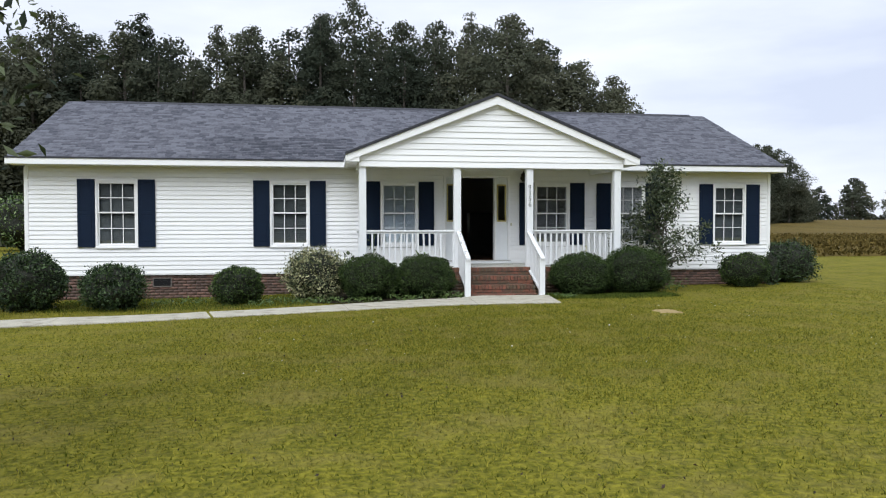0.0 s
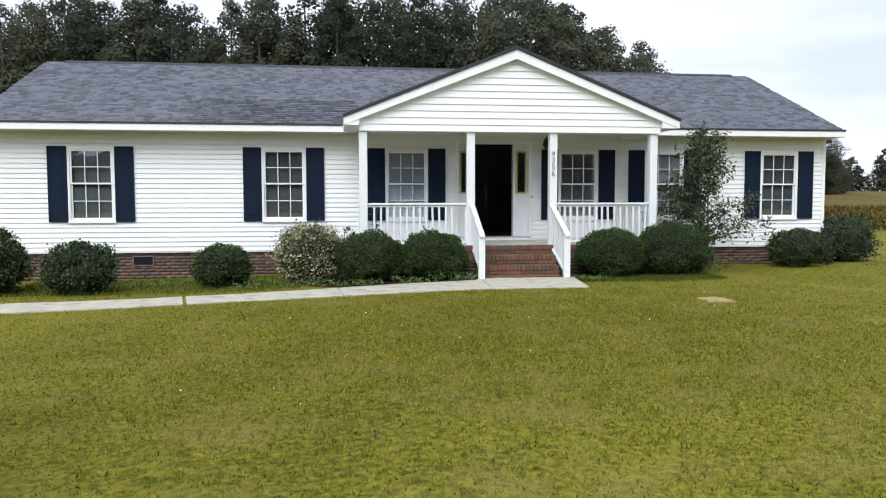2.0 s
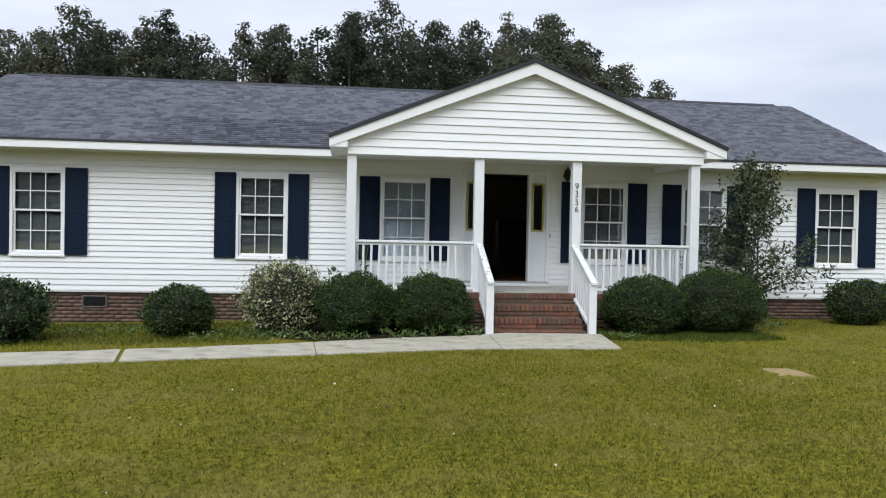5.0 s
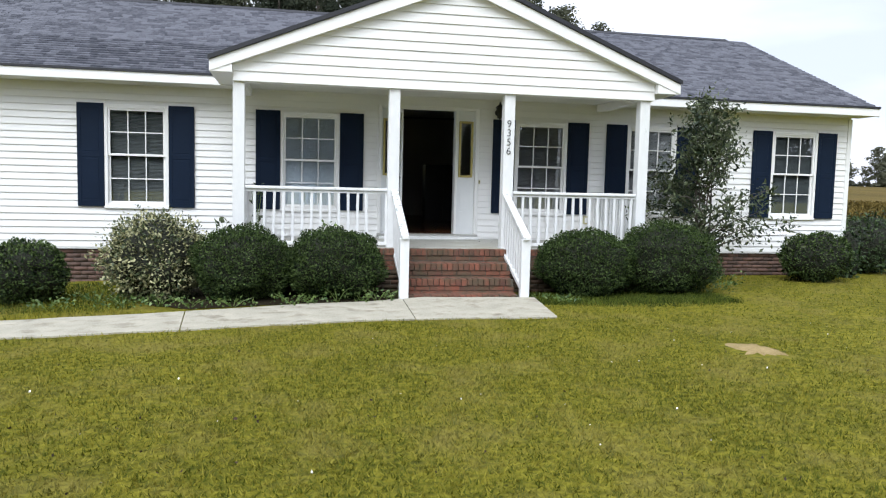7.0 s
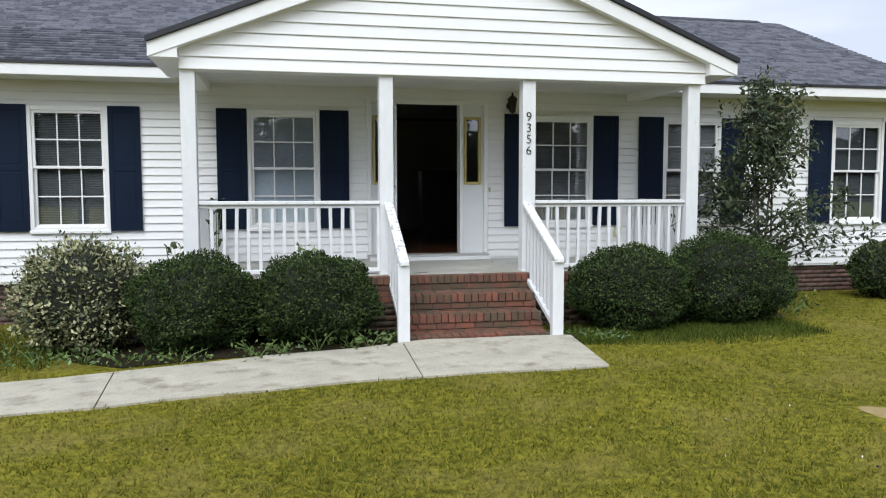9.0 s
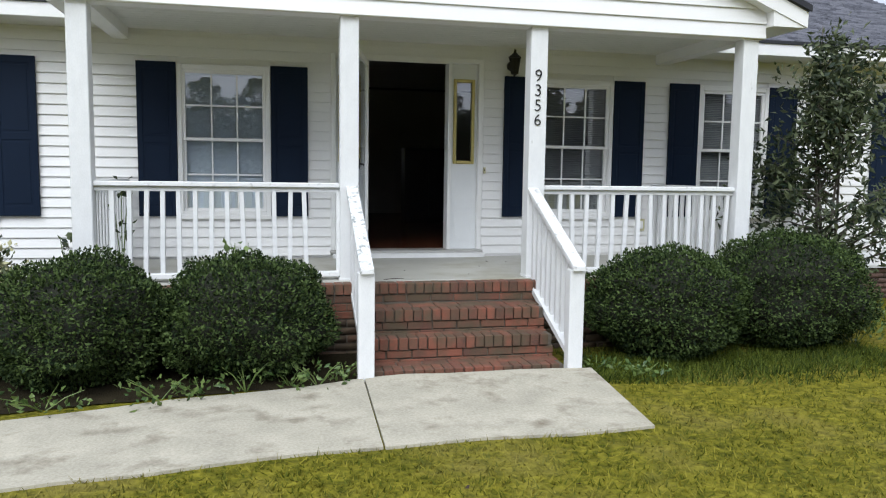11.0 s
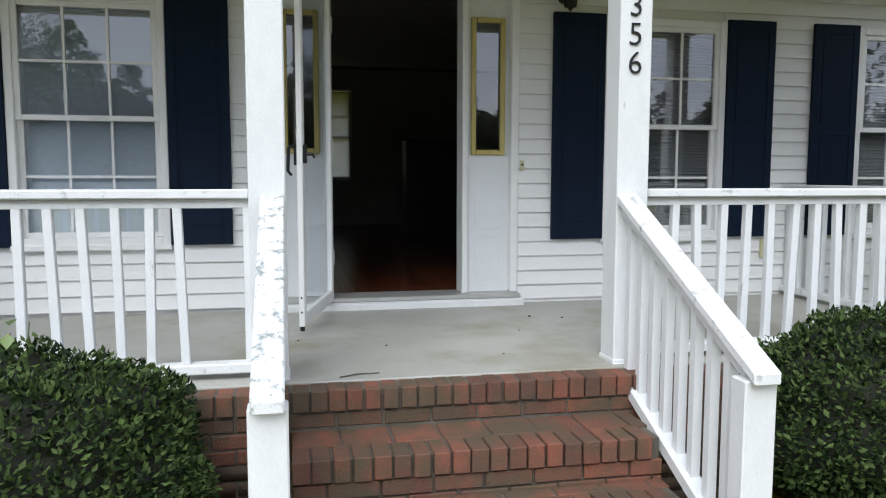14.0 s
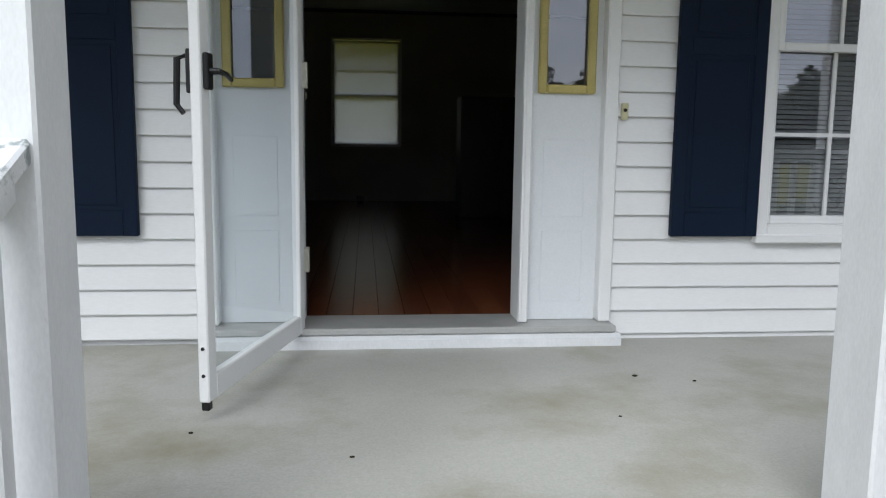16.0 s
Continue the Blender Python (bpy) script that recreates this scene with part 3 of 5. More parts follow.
for xe in (RX0, RX1):
    s = 0.024 if xe < 0 else -0.024
    for y0, y1, z0, z1 in ((EY, RY, EZ, RZ), (2 * RY - EY, RY, EZ, RZ)):
        part("rake_board", sheet(bmesh.new(), [(xe, y0, z0 - 0.025), (xe, y1, z1 - 0.025), (xe, y1, z1 - 0.19), (xe, y0, z0 - 0.17)], (s * 1.2, 0, 0)), TRIM, house)


def shingle_box(v, f, x0, x1, y, z, up, d):
    """One tab lying on the slope: its foot proud, its head under the next course."""
    dy, dz = d / math.hypot(1, SLOPE), d * SLOPE / math.hypot(1, SLOPE)
    n = len(v)
    v += [(x0, y, z - 0.022), (x1, y, z - 0.022), (x1, y, z + up), (x0, y, z + up), (x0, y + dy, z + dz - 0.018), (x1, y + dy, z + dz - 0.018)]
    f += [(n, n + 1, n + 2, n + 3), (n + 3, n + 2, n + 5, n + 4)]


def build_shingles():
    rng = random.Random(8)
    exposure = 0.128
    length = math.hypot(RY - EY, RZ - EZ)
    v, f = [], []
    near = 0
    for k in range(int(length / exposure)):
        d = k * exposure
        y, z = EY + d / math.hypot(1, SLOPE), EZ - 0.002 + d * SLOPE / math.hypot(1, SLOPE)
        x = RX0 + (0.0 if k % 2 else -0.12)
        while x < RX1:
            w = rng.choice((0.11, 0.14, 0.18, 0.23))
            a, b = max(x, RX0), min(x + w - 0.004, RX1)
            up = rng.choice((0.003, 0.006, 0.009))
            hidden = abs((a + b) / 2 + 0.05) < 3.2 - (z - 3.05) / 0.417 and z < 4.4
            if b - a > 0.02 and not hidden:
                if near < 300 and k < 14 and -6.6 < a < -3.2:
                    vv, ff = [], []
                    shingle_box(vv, ff, a, b, y, z, up, 0.2)
                    bm = bmesh.new()
                    bv = [bm.verts.new(p) for p in vv]
                    for q in ff:
                        bm.faces.new([bv[i] for i in q])
                    part("shingle", bm, SHINGLE, roof)
                    near += 1
                else:
                    shingle_box(v, f, a, b, y, z, up, 0.2)
            x += w
    mesh_part("shingles", v, f, SHINGLE, roof, "", "stuff")


build_shingles()

# the porch gable
GX, GH, GZ0, GZ1, GY = -0.055, 3.335, 3.11, 4.45, -1.93
K = (GZ1 - GZ0) / GH
BX0, BX1 = -3.10, 2.93                     # beam ends
for s in (-1, 1):
    e = GX + s * GH
    back_e, back_r = EY + (GZ0 - EZ) / SLOPE, EY + (GZ1 - EZ) / SLOPE
    part("porch_roof", sheet(bmesh.new(), [(e, GY - 0.02, GZ0 + 0.02), (GX, GY - 0.02, GZ1 + 0.02), (GX, back_r + 0.1, GZ1 + 0.02), (e, back_e + 0.1, GZ0 + 0.02)], (0, 0, -0.045)), SHINGLE_FLAT, house)
    part("drip_edge", sheet(bmesh.new(), [(e + s * 0.015, GY - 0.045, GZ0 + 0.034), (GX, GY - 0.045, GZ1 + 0.044), (GX, GY - 0.045, GZ1 - 0.016), (e + s * 0.015, GY - 0.045, GZ0 - 0.022)], (0, 0.02, 0)), DRIP, house)
    part("rake_board", sheet(bmesh.new(), [(e, GY - 0.012, GZ0 - 0.022), (GX, GY - 0.012, GZ1 - 0.016), (GX, GY - 0.012, GZ1 - 0.205), (e, GY - 0.012, GZ0 - 0.165)], (0, 0.025, 0)), TRIM, house)
    # boxed return at the foot of the rake, and the soffits
    w = BX0 if s < 0 else BX1
    part("eave_return", sheet(bmesh.new(), [(e, GY, GZ0 - 0.12), (w, GY, GZ0 - 0.12 + abs(w - e) * K), (w, GY, GZ0 - 0.165), (e, GY, GZ0 - 0.165)], (0, 0.03, 0)), TRIM, house)
    part("eave_block", sheet(bmesh.new(), [(e - s * 0.028, GY + 0.034, GZ0 - 0.149), (w + s * 0.003, GY + 0.034, GZ0 - 0.149), (w + s * 0.003, GY + 0.034, GZ0 - 0.06 + abs(w - e) * K), (e - s * 0.028, GY + 0.034, GZ0 - 0.05)], (0, 0.35, 0)), TRIM, house)
    part("eave_fascia", boxed(min(e, e - s * 0.025), max(e, e - s * 0.025), GY + 0.012, EY - 0.03, GZ0 - 0.163, GZ0 - 0.024), TRIM, house)
    part("eave_soffit", boxed(min(e - s * 0.026, w), max(e - s * 0.026, w), GY + 0.03, EY + 0.01, GZ0 - 0.164, GZ0 - 0.15), TRIM, house)
    part("rake_soffit", sheet(bmesh.new(), [(w, GY + 0.013, GZ0 - 0.17 + abs(w - e) * K), (GX, GY + 0.013, GZ1 - 0.18), (GX, -1.81, GZ1 - 0.18), (w, -1.81, GZ0 - 0.17 + abs(w - e) * K)], (0, 0, 0.012)), TRIM, house)
gable = part("gable_wall", sheet(bmesh.new(), [(BX0, -1.803, 2.85), (BX1, -1.803, 2.85), (BX1, -1.803, GZ0 - 0.03), (GX, -1.803, GZ1 - 0.1), (BX0, -1.803, GZ0 - 0.03)], (0, 0.1, 0)), SIDING, house)
z = 2.848
while z < GZ1 - 0.24:
    h = min(0.131, GZ1 - 0.2 - z)
    half = (GZ1 - 0.16 - z - h * 0.5) / K + 0.1
    part("siding_board", lap(bmesh.new(), max(BX0, GX - half), min(BX1, GX + half), z, h, -1.815), SIDING, gable)
    z += 0.131
part("beam", boxed(BX0 + 0.004, BX1 - 0.004, -1.79, -1.64, 2.843, 2.955, 0.004), TRIM, house)
part("beam", boxed(BX0, BX0 + 0.15, -1.64, -0.0, 2.845, 2.96), TRIM, house)
part("beam", boxed(BX1 - 0.15, BX1, -1.64, -0.0, 2.845, 2.96), TRIM, house)
ribs = [(0.0, 2.985), (-1.64, 2.985)]
for i in range(15):
    y = -1.64 + 0.109 * i
    ribs += [(y, 2.955), (y + 0.098, 2.955), (y + 0.100, 2.964), (y + 0.107, 2.964)]
bm = prism(bmesh.new(), ribs, BX0 + 0.15, BX1 - 0.15)
bmesh.ops.recalc_face_normals(bm, faces=bm.faces)
part("porch_ceiling", bm, CEIL, house, "pale ribbed vinyl porch ceiling", kind="structure")

POSTS = (-3.025, -0.925, 0.735, 2.815)
for px in POSTS:
    bm = boxed(px - 0.078, px + 0.078, -1.785, -1.63, FLOOR - 0.01, 2.845, 0.006)
    box(bm, px - 0.083, px + 0.083, -1.79, -1.625, FLOOR - 0.012, FLOOR + 0.02, 0.004)
    part("porch_post", bm, WOODPAINT, house, "square white painted wooden porch post")


# ---- windows, blinds and shutters ----
def build_window(cx, blind_mat, open_slats):
    w = thing("window", "white vinyl double-hung window with grilles", "")
    w.parent = house
    w.location = (cx, 0, WZ0)
    bm = bmesh.new()
    for a, b, c, d in ((-WH, -WH + 0.05, WZ0, WZ1), (WH - 0.05, WH, WZ0, WZ1), (-WH + 0.05, WH - 0.05, WZ1 - 0.055, WZ1), (-WH + 0.05, WH - 0.05, WZ0, WZ0 + 0.045)):
        box(bm, cx + a, cx + b, -0.034, 0.10, c, d, 0.004)
    part("window_frame", bm, TRIM, w)
    part("window_sill", boxed(cx - WH - 0.005, cx + WH + 0.005, -0.05, 0.02, WZ0 - 0.035, WZ0 + 0.004, 0.005), TRIM, w)
    mid = 1.875
    for z0, z1, y in ((mid - 0.016, WZ1 - 0.055, -0.004), (WZ0 + 0.045, mid + 0.02, 0.026)):
        bm = bmesh.new()
        i = WH - 0.05
        for a, b, c, d in ((-i, -i + 0.034, z0, z1), (i - 0.034, i, z0, z1), (-i + 0.034, i - 0.034, z1 - 0.034, z1), (-i + 0.034, i - 0.034, z0, z0 + 0.034)):
            box(bm, cx + a, cx + b, y - 0.014, y + 0.014, c, d, 0.003)
        sash = part("sash", bm, TRIM, w)
        gx0, gx1, gz0, gz1 = cx - i + 0.034, cx + i - 0.034, z0 + 0.034, z1 - 0.034
        px, pz = (gx1 - gx0) / 3, (gz1 - gz0) / 2
        for j in range(1, 3):
            part("muntin", boxed(gx0 + px * j - 0.008, gx0 + px * j + 0.008, y - 0.006, y + 0.004, gz0, gz1), TRIM, sash)
        part("muntin", boxed(gx0, gx1, y - 0.005, y + 0.003, gz0 + pz - 0.008, gz0 + pz + 0.008), TRIM, sash)
        for j in range(3):
            for k in range(2):
                bm = bmesh.new()
                q = [bm.verts.new((x, y + 0.006, z)) for x, z in ((gx0 + px * j, gz0 + pz * k), (gx0 + px * (j + 1), gz0 + pz * k), (gx0 + px * (j + 1), gz0 + pz * (k + 1)), (gx0 + px * j, gz0 + pz * (k + 1)))]
                bm.faces.new(q)
                pane = part("pane", bm, GLASS, sash)
                pane.visible_shadow = False
    blind = thing("window_blind", "lowered horizontal slat blind behind the window", "blind", "blinds in the front windows", at=(cx, 0.12, WZ1 - 0.05))
    part("head_rail", boxed(cx - 0.412, cx + 0.412, 0.048, 0.08, WZ1 - 0.10, WZ1 - 0.056), blind_mat, blind)
    z = WZ1 - 0.115
    first = None
    while z > WZ0 + 0.05:
        t = 0.0125 if not open_slats else 0.0085
        if first is None:
            first = part("slat", sheet(bmesh.new(), [(cx - 0.412, 0.058, z - t), (cx + 0.412, 0.058, z - t), (cx + 0.412, 0.068, z + t), (cx - 0.412, 0.068, z + t)], (0, 0.0012, 0)), blind_mat, blind)
            top = z
        else:
            o = new("slat", first.data)
            o.parent, o.location = blind, (0, 0, z - top)
        z -= 0.021
    return w


# BLINDDARK puts the shade behind both left windows and the last into the slats
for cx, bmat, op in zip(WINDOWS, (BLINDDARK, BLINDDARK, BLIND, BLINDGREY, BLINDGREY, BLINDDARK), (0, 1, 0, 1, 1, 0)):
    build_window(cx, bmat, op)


def build_shutter(x0):
    """A panelled shutter: stiles, three rails and two raised fields."""
    x1, z0, z1 = x0 + 0.378, 1.085, 2.64
    s = thing("shutter", "dark navy panelled shutter", "")
    s.parent = house
    s.location = (x0, 0, z0)
    part("backing", boxed(x0 + 0.01, x1 - 0.01, -0.0335, -0.011, z0 + 0.01, z1 - 0.01), SHUTTER, s)
    for a, b in ((x0, x0 + 0.055), (x1 - 0.055, x1)):
        part("stile", boxed(a, b, -0.039, -0.011, z0, z1, 0.003), SHUTTER, s)
    for a, b in ((z0, z0 + 0.10), (1.83, 1.90), (z1 - 0.07, z1)):
        part("rail", boxed(x0 + 0.055, x1 - 0.055, -0.0385, -0.011, a, b, 0.002), SHUTTER, s)
    for a, b in ((z0 + 0.10, 1.83), (1.90, z1 - 0.07)):
        part("panel", boxed(x0 + 0.075, x1 - 0.075, -0.037, -0.016, a + 0.02, b - 0.02, 0.002), SHUTTER, s)
    return s


first_shutter = build_shutter(WINDOWS[0] - 0.845)
first_shutter.location.y = -0.009
for cx in WINDOWS:
    for x in (cx - 0.845, cx + WH + 0.002):
        if x != WINDOWS[0] - 0.845:
            copy_thing(first_shutter, pose(x, -0.009, 1.085))


# ---- the front door ----
DX0, DX1, DZ0, DZ1 = -0.565, 0.318, 0.72, 2.745


def build_entry():
    e = thing("entry_frame", "white door surround with two glazed side lights", "")
    e.parent = house
    bm = bmesh.new()
    for a, b, c, d in ((DOOR[0], DOOR[0] + 0.055, 0.72, 2.81), (DOOR[1] - 0.055, DOOR[1], 0.72, 2.81), (DOOR[0] + 0.055, DOOR[1] - 0.055, DZ1 + 0.012, 2.81)):
        box(bm, a, b, -0.035, 0.10, c, d, 0.006)
    for a, b in ((DX0 - 0.04, DX0), (DX1, DX1 + 0.04)):
        box(bm, a, b, -0.03, 0.14, 0.72, DZ1 + 0.012, 0.004)
    part("casing", bm, TRIM, e)
    bm = bmesh.new()
    for a, b in ((DX0 - 0.012, DX0), (DX1, DX1 + 0.012)):
        box(bm, a, b, -0.046, -0.031, 0.73, DZ1 + 0.01, 0.002)
    box(bm, DX0, DX1, -0.046, -0.028, DZ1 - 0.002, DZ1 + 0.012, 0.002)
    part("storm_frame", bm, TRIM, e)
    bm = boxed(DOOR[0] - 0.01, DOOR[1] + 0.005, -0.10, 0.16, 0.690, 0.718, 0.005)
    part("sill", bm, ALU, e, "worn grey metal door sill")
    bm = prism(bmesh.new(), [(-0.005, FLOOR), (-0.125, FLOOR), (-0.125, FLOOR + 0.036), (-0.105, FLOOR + 0.048), (-0.005, FLOOR + 0.048)], DOOR[0] + 0.02, DOOR[1] + 0.02)
    part("sill_nosing", bm, WOODPAINT, e)
    for a, b in ((DOOR[0] + 0.055, DX0 - 0.04), (DX1 + 0.04, DOOR[1] - 0.055)):
        c = (a + b) / 2
        g0, g1 = c - 0.088, c + 0.088
        bm = boxed(a, g0, 0.03, 0.07, 0.72, DZ1 + 0.01)
        box(bm, g1, b, 0.03, 0.07, 0.72, DZ1 + 0.01)
        box(bm, g0, g1, 0.03, 0.07, 0.72, 1.70)
        box(bm, g0, g1, 0.03, 0.07, 2.56, DZ1 + 0.01)
        light = part("side_light", bm, DOORPAINT, e, "narrow side light with a yellowed frame")
        bm = bmesh.new()
        for x0, x1, z0, z1 in ((g0 - 0.032, g0 + 0.004, 1.668, 2.592), (g1 - 0.004, g1 + 0.032, 1.668, 2.592), (g0 + 0.004, g1 - 0.004, 1.668, 1.704), (g0 + 0.004, g1 - 0.004, 2.556, 2.592)):
            box(bm, x0, x1, 0.008, 0.03, z0, z1, 0.006)
        part("glazing_frame", bm, GOLD, light)
        bm = bmesh.new()
        bm.faces.new([bm.verts.new((x, 0.04, z)) for x, z in ((g0, 1.70), (g1, 1.70), (g1, 2.56), (g0, 2.56))])
        part("pane", bm, GLASS, light)
        for z0, z1 in ((0.80, 1.10), (1.16, 1.48)):
            part("panel", boxed(g0 + 0.0, g1, 0.0275, 0.03, z0, z1, 0.002), DOORPAINT, light)
    return e


entry = build_entry()


def build_storm_door():
    """Stands open towards the street; hinged at the jamb."""
    hinge = Vector((DX0 - 0.006, -0.06, 0))
    d = thing("storm_door", "open white full-glass storm door with black handle", "door", at=(hinge.x, hinge.y, 0.69))
    W, z0, z1 = 0.885, 0.70, 2.735
    m = Matrix.Translation(hinge) @ Matrix.Rotation(radians(-103.5), 4, "Z")
    for a, b, c, e in ((0.0, 0.055, z0, z1), (W - 0.055, W, z0, z1), (0.055, W - 0.055, z1 - 0.06, z1), (0.055, W - 0.055, z0, z0 + 0.075)):
        part("door_rail", boxed(a, b, -0.016, 0.016, c, e, 0.004, m), TRIM, d)
    bm = bmesh.new()
    bm.faces.new([bm.verts.new(m @ Vector(p)) for p in ((0.055, 0, z1 - 0.06), (W - 0.055, 0, z1 - 0.06), (W - 0.055, 0, z0 + 0.075), (0.055, 0, z0 + 0.075))])
    part("glass_pane", bm, STORMGLASS, d).visible_shadow = False
    bm = bmesh.new()
    hz = 1.64
    box(bm, W - 0.05, W - 0.012, -0.034, -0.016, hz - 0.06, hz + 0.06, 0.004, m)
    tube(bm, [m @ Vector(p) for p in ((W - 0.03, -0.03, hz + 0.045), (W - 0.03, -0.065, hz + 0.035), (W - 0.03, -0.07, hz - 0.09), (W - 0.03, -0.05, hz - 0.115))], (0.009, 0.010, 0.009, 0.007))
    part("pull_handle", bm, BLACK, d, "black pull handle")
    bm = boxed(W - 0.05, W - 0.012, 0.016, 0.032, hz - 0.05, hz + 0.05, 0.004, m)
    tube(bm, [m @ Vector(p) for p in ((W - 0.03, 0.03, hz), (W - 0.03, 0.055, hz), (W - 0.075, 0.058, hz - 0.004), (W - 0.12, 0.054, hz - 0.016))], (0.010, 0.009, 0.008, 0.006))
    part("lever", bm, BLACK, d, "black lever")
    part("bottom_clip", boxed(W - 0.03, W - 0.005, -0.012, 0.012, z0 - 0.026, z0, 0.003, m), BLACK, d)
    for z in (0.78, 0.86):
        part("screw", tube(bmesh.new(), [m @ Vector((W - 0.001, 0, z)), m @ Vector((W + 0.003, 0, z))], (0.006, 0.005), 8), BLACK, d)
    return d


build_storm_door()


def build_front_door():
    hinge = Vector((DX0 + 0.005, 0.13, 0))
    d = thing("front_door", "dark panelled front door standing open inwards", "door", at=(hinge.x, hinge.y, 0.72))
    m = Matrix.Translation(hinge) @ Matrix.Rotation(radians(99), 4, "Z")
    W, z0, z1 = 0.86, 0.735, 2.735
    part("slab", boxed(0, W, 0.0, 0.044, z0, z1, 0.003, m), DARKDOOR, d)
    for x0, x1 in ((0.12, 0.38), (0.48, 0.74)):
        for a, b in ((0.90, 1.40), (1.50, 2.10), (2.20, 2.58)):
            part("panel", boxed(x0, x1, -0.006, 0.0, a, b, 0.004, m), DARKDOOR, d)
    part("latch_plate", boxed(W, W + 0.003, 0.008, 0.036, 1.66, 1.78, 0.001, m), HINGE, d, "bright latch plate")
    bm = tube(bmesh.new(), [m @ Vector((W - 0.07, y, 1.70)) for y in (0.0, -0.03, -0.045, -0.07)], (0.012, 0.012, 0.028, 0.02), 10)
    part("knob", bm, HINGE, d)
    for z in (0.98, 1.72, 2.50):
        part("hinge", boxed(DX0 - 0.001, DX0 + 0.022, 0.012, 0.05, z - 0.05, z + 0.05, 0.003), HINGE, d, "pale steel hinge")


build_front_door()

# ---- inside, seen through the door ----
tagged(part("room_floor_base", boxed(-3.2, 2.9, 0.16, DEEP - 0.15, 0.58, 0.700), WOODFLOOR), "reddish wood floor boards in the dim room", "floor", "", "structure")
room_floor = bpy.data.objects["room_floor_base"]
room_floor.name = "floor"
for i in range(26):
    x = -1.75 + 0.115 * i
    part("floor_board", boxed(x, x + 0.113, 0.17, DEEP - 0.16, 0.690, 0.712, 0.001), WOODFLOOR, room_floor)
tagged(part("room_wall_west", boxed(-3.3, -3.2, 0.15, DEEP - 0.14, 0.6, 3.3), INWALL), "dim painted inside wall", "wall", "", "structure")
tagged(part("room_wall_east", boxed(2.9, 3.0, 0.15, DEEP - 0.14, 0.6, 3.3), INWALL), "dim painted inside wall", "wall", "", "structure")
bm = boxed(-3.2, WX0 - 0.03, DEEP - 0.16, DEEP - 0.141, 0.6, 3.3)
box(bm, WX1 + 0.03, 2.9, DEEP - 0.16, DEEP - 0.141, 0.6, 3.3)
box(bm, WX0 - 0.03, WX1 + 0.03, DEEP - 0.16, DEEP - 0.141, 0.6, 1.46)
box(bm, WX0 - 0.03, WX1 + 0.03, DEEP - 0.16, DEEP - 0.141, 2.94, 3.3)
tagged(part("room_wall_north", bm, INWALL), "dim painted back wall around a window", "wall", "", "structure")
tagged(part("ceiling", boxed(X0 + 0.14, X1 - 0.14, 0.15, DEEP - 0.14, 3.3, 3.34), INWALL), "dim ceiling of the room", "ceiling", "", "structure")
# a dark upright shape of unknown kind; cabinet form, doors and knobs are made up
cabinet = thing("cabinet", "tall dark cabinet assumed for a dark shape in the dim room", "cabinet", at=(1.12, 5.2, 0.712))
part("body", boxed(0.70, 1.55, 5.02, 5.42, 0.712, 2.0, 0.006), DARKDOOR, cabinet)
for a, b in ((0.71, 1.12), (1.13, 1.54)):
    leaf_door = part("door", boxed(a, b, 5.0, 5.018, 0.76, 1.97, 0.004), DARKDOOR, cabinet)
    part("knob", tube(bmesh.new(), [(b - 0.04 if a < 1 else a + 0.04, 5.0, 1.35), (b - 0.04 if a < 1 else a + 0.04, 4.975, 1.35)], (0.008, 0.014), 8), BLACK, leaf_door)
jack = thing("floor_box", "small dark box on the floor below the window", "box", at=(-0.38, 7.40, 0.712))
part("body", boxed(-0.43, -0.33, 7.36, 7.44, 0.712, 0.80, 0.01), BLACK, jack)
bw = thing("back_window", "daylit back window with white grilles and lowered shade", "window", "", "structure", at=((WX0 + WX1) / 2, DEEP - 0.15, 1.48))
bm = bmesh.new()
for a, c, d, e in ((WX0, WX0 + 0.035, 1.48, 2.90), (WX1 - 0.035, WX1, 1.48, 2.90), (WX0 + 0.035, WX1 - 0.035, 2.86, 2.90), (WX0 + 0.035, WX1 - 0.035, 1.48, 1.52), (WX0 + 0.035, WX1 - 0.035, 2.14, 2.18)):
    box(bm, a, c, DEEP - 0.15, DEEP - 0.09, d, e, 0.003)
part("window_frame", bm, TRIM, bw)
for k in (1, 2):
    x = WX0 + (WX1 - WX0) * k / 3
    part("muntin", boxed(x - 0.012, x + 0.012, DEEP - 0.12, DEEP - 0.11, 2.18, 2.86), TRIM, bw)
part("muntin", boxed(WX0 + 0.035, WX1 - 0.035, DEEP - 0.12, DEEP - 0.11, 2.50, 2.524), TRIM, bw)
SHADE = mat("translucent_shade", (0.60, 0.60, 0.56), (0.70, 0.70, 0.66), 0.8, 30, 200, 0.05, transmit=0.0)
shade_tr = SHADE.node_tree
tl = shade_tr.nodes.new("ShaderNodeBsdfTranslucent")
tl.inputs[0].default_value = (0.72, 0.73, 0.71, 1)
sm = shade_tr.nodes.new("ShaderNodeMixShader")
sm.inputs[0].default_value = 0.85
shade_tr.links.new(shade_tr.nodes["Principled BSDF"].outputs[0], sm.inputs[1])
shade_tr.links.new(tl.outputs[0], sm.inputs[2])
shade_tr.links.new(sm.outputs[0], shade_tr.nodes["Material Output"].inputs[0])
part("shade", boxed(WX0 + 0.01, WX1 - 0.01, DEEP - 0.165, DEEP - 0.163, 1.50, 2.89), SHADE, bw, "white roller shade")


# ---- the porch ----
PY = -1.84                                 # the slab's front edge; the brick edging lies before it
porch = thing("porch_floor", "grey painted concrete porch floor with brick edging", "porch", "", "structure")
part("slab", boxed(BX0, BX1, PY, 0.0, 0.45, FLOOR, 0.004), PORCH, porch)
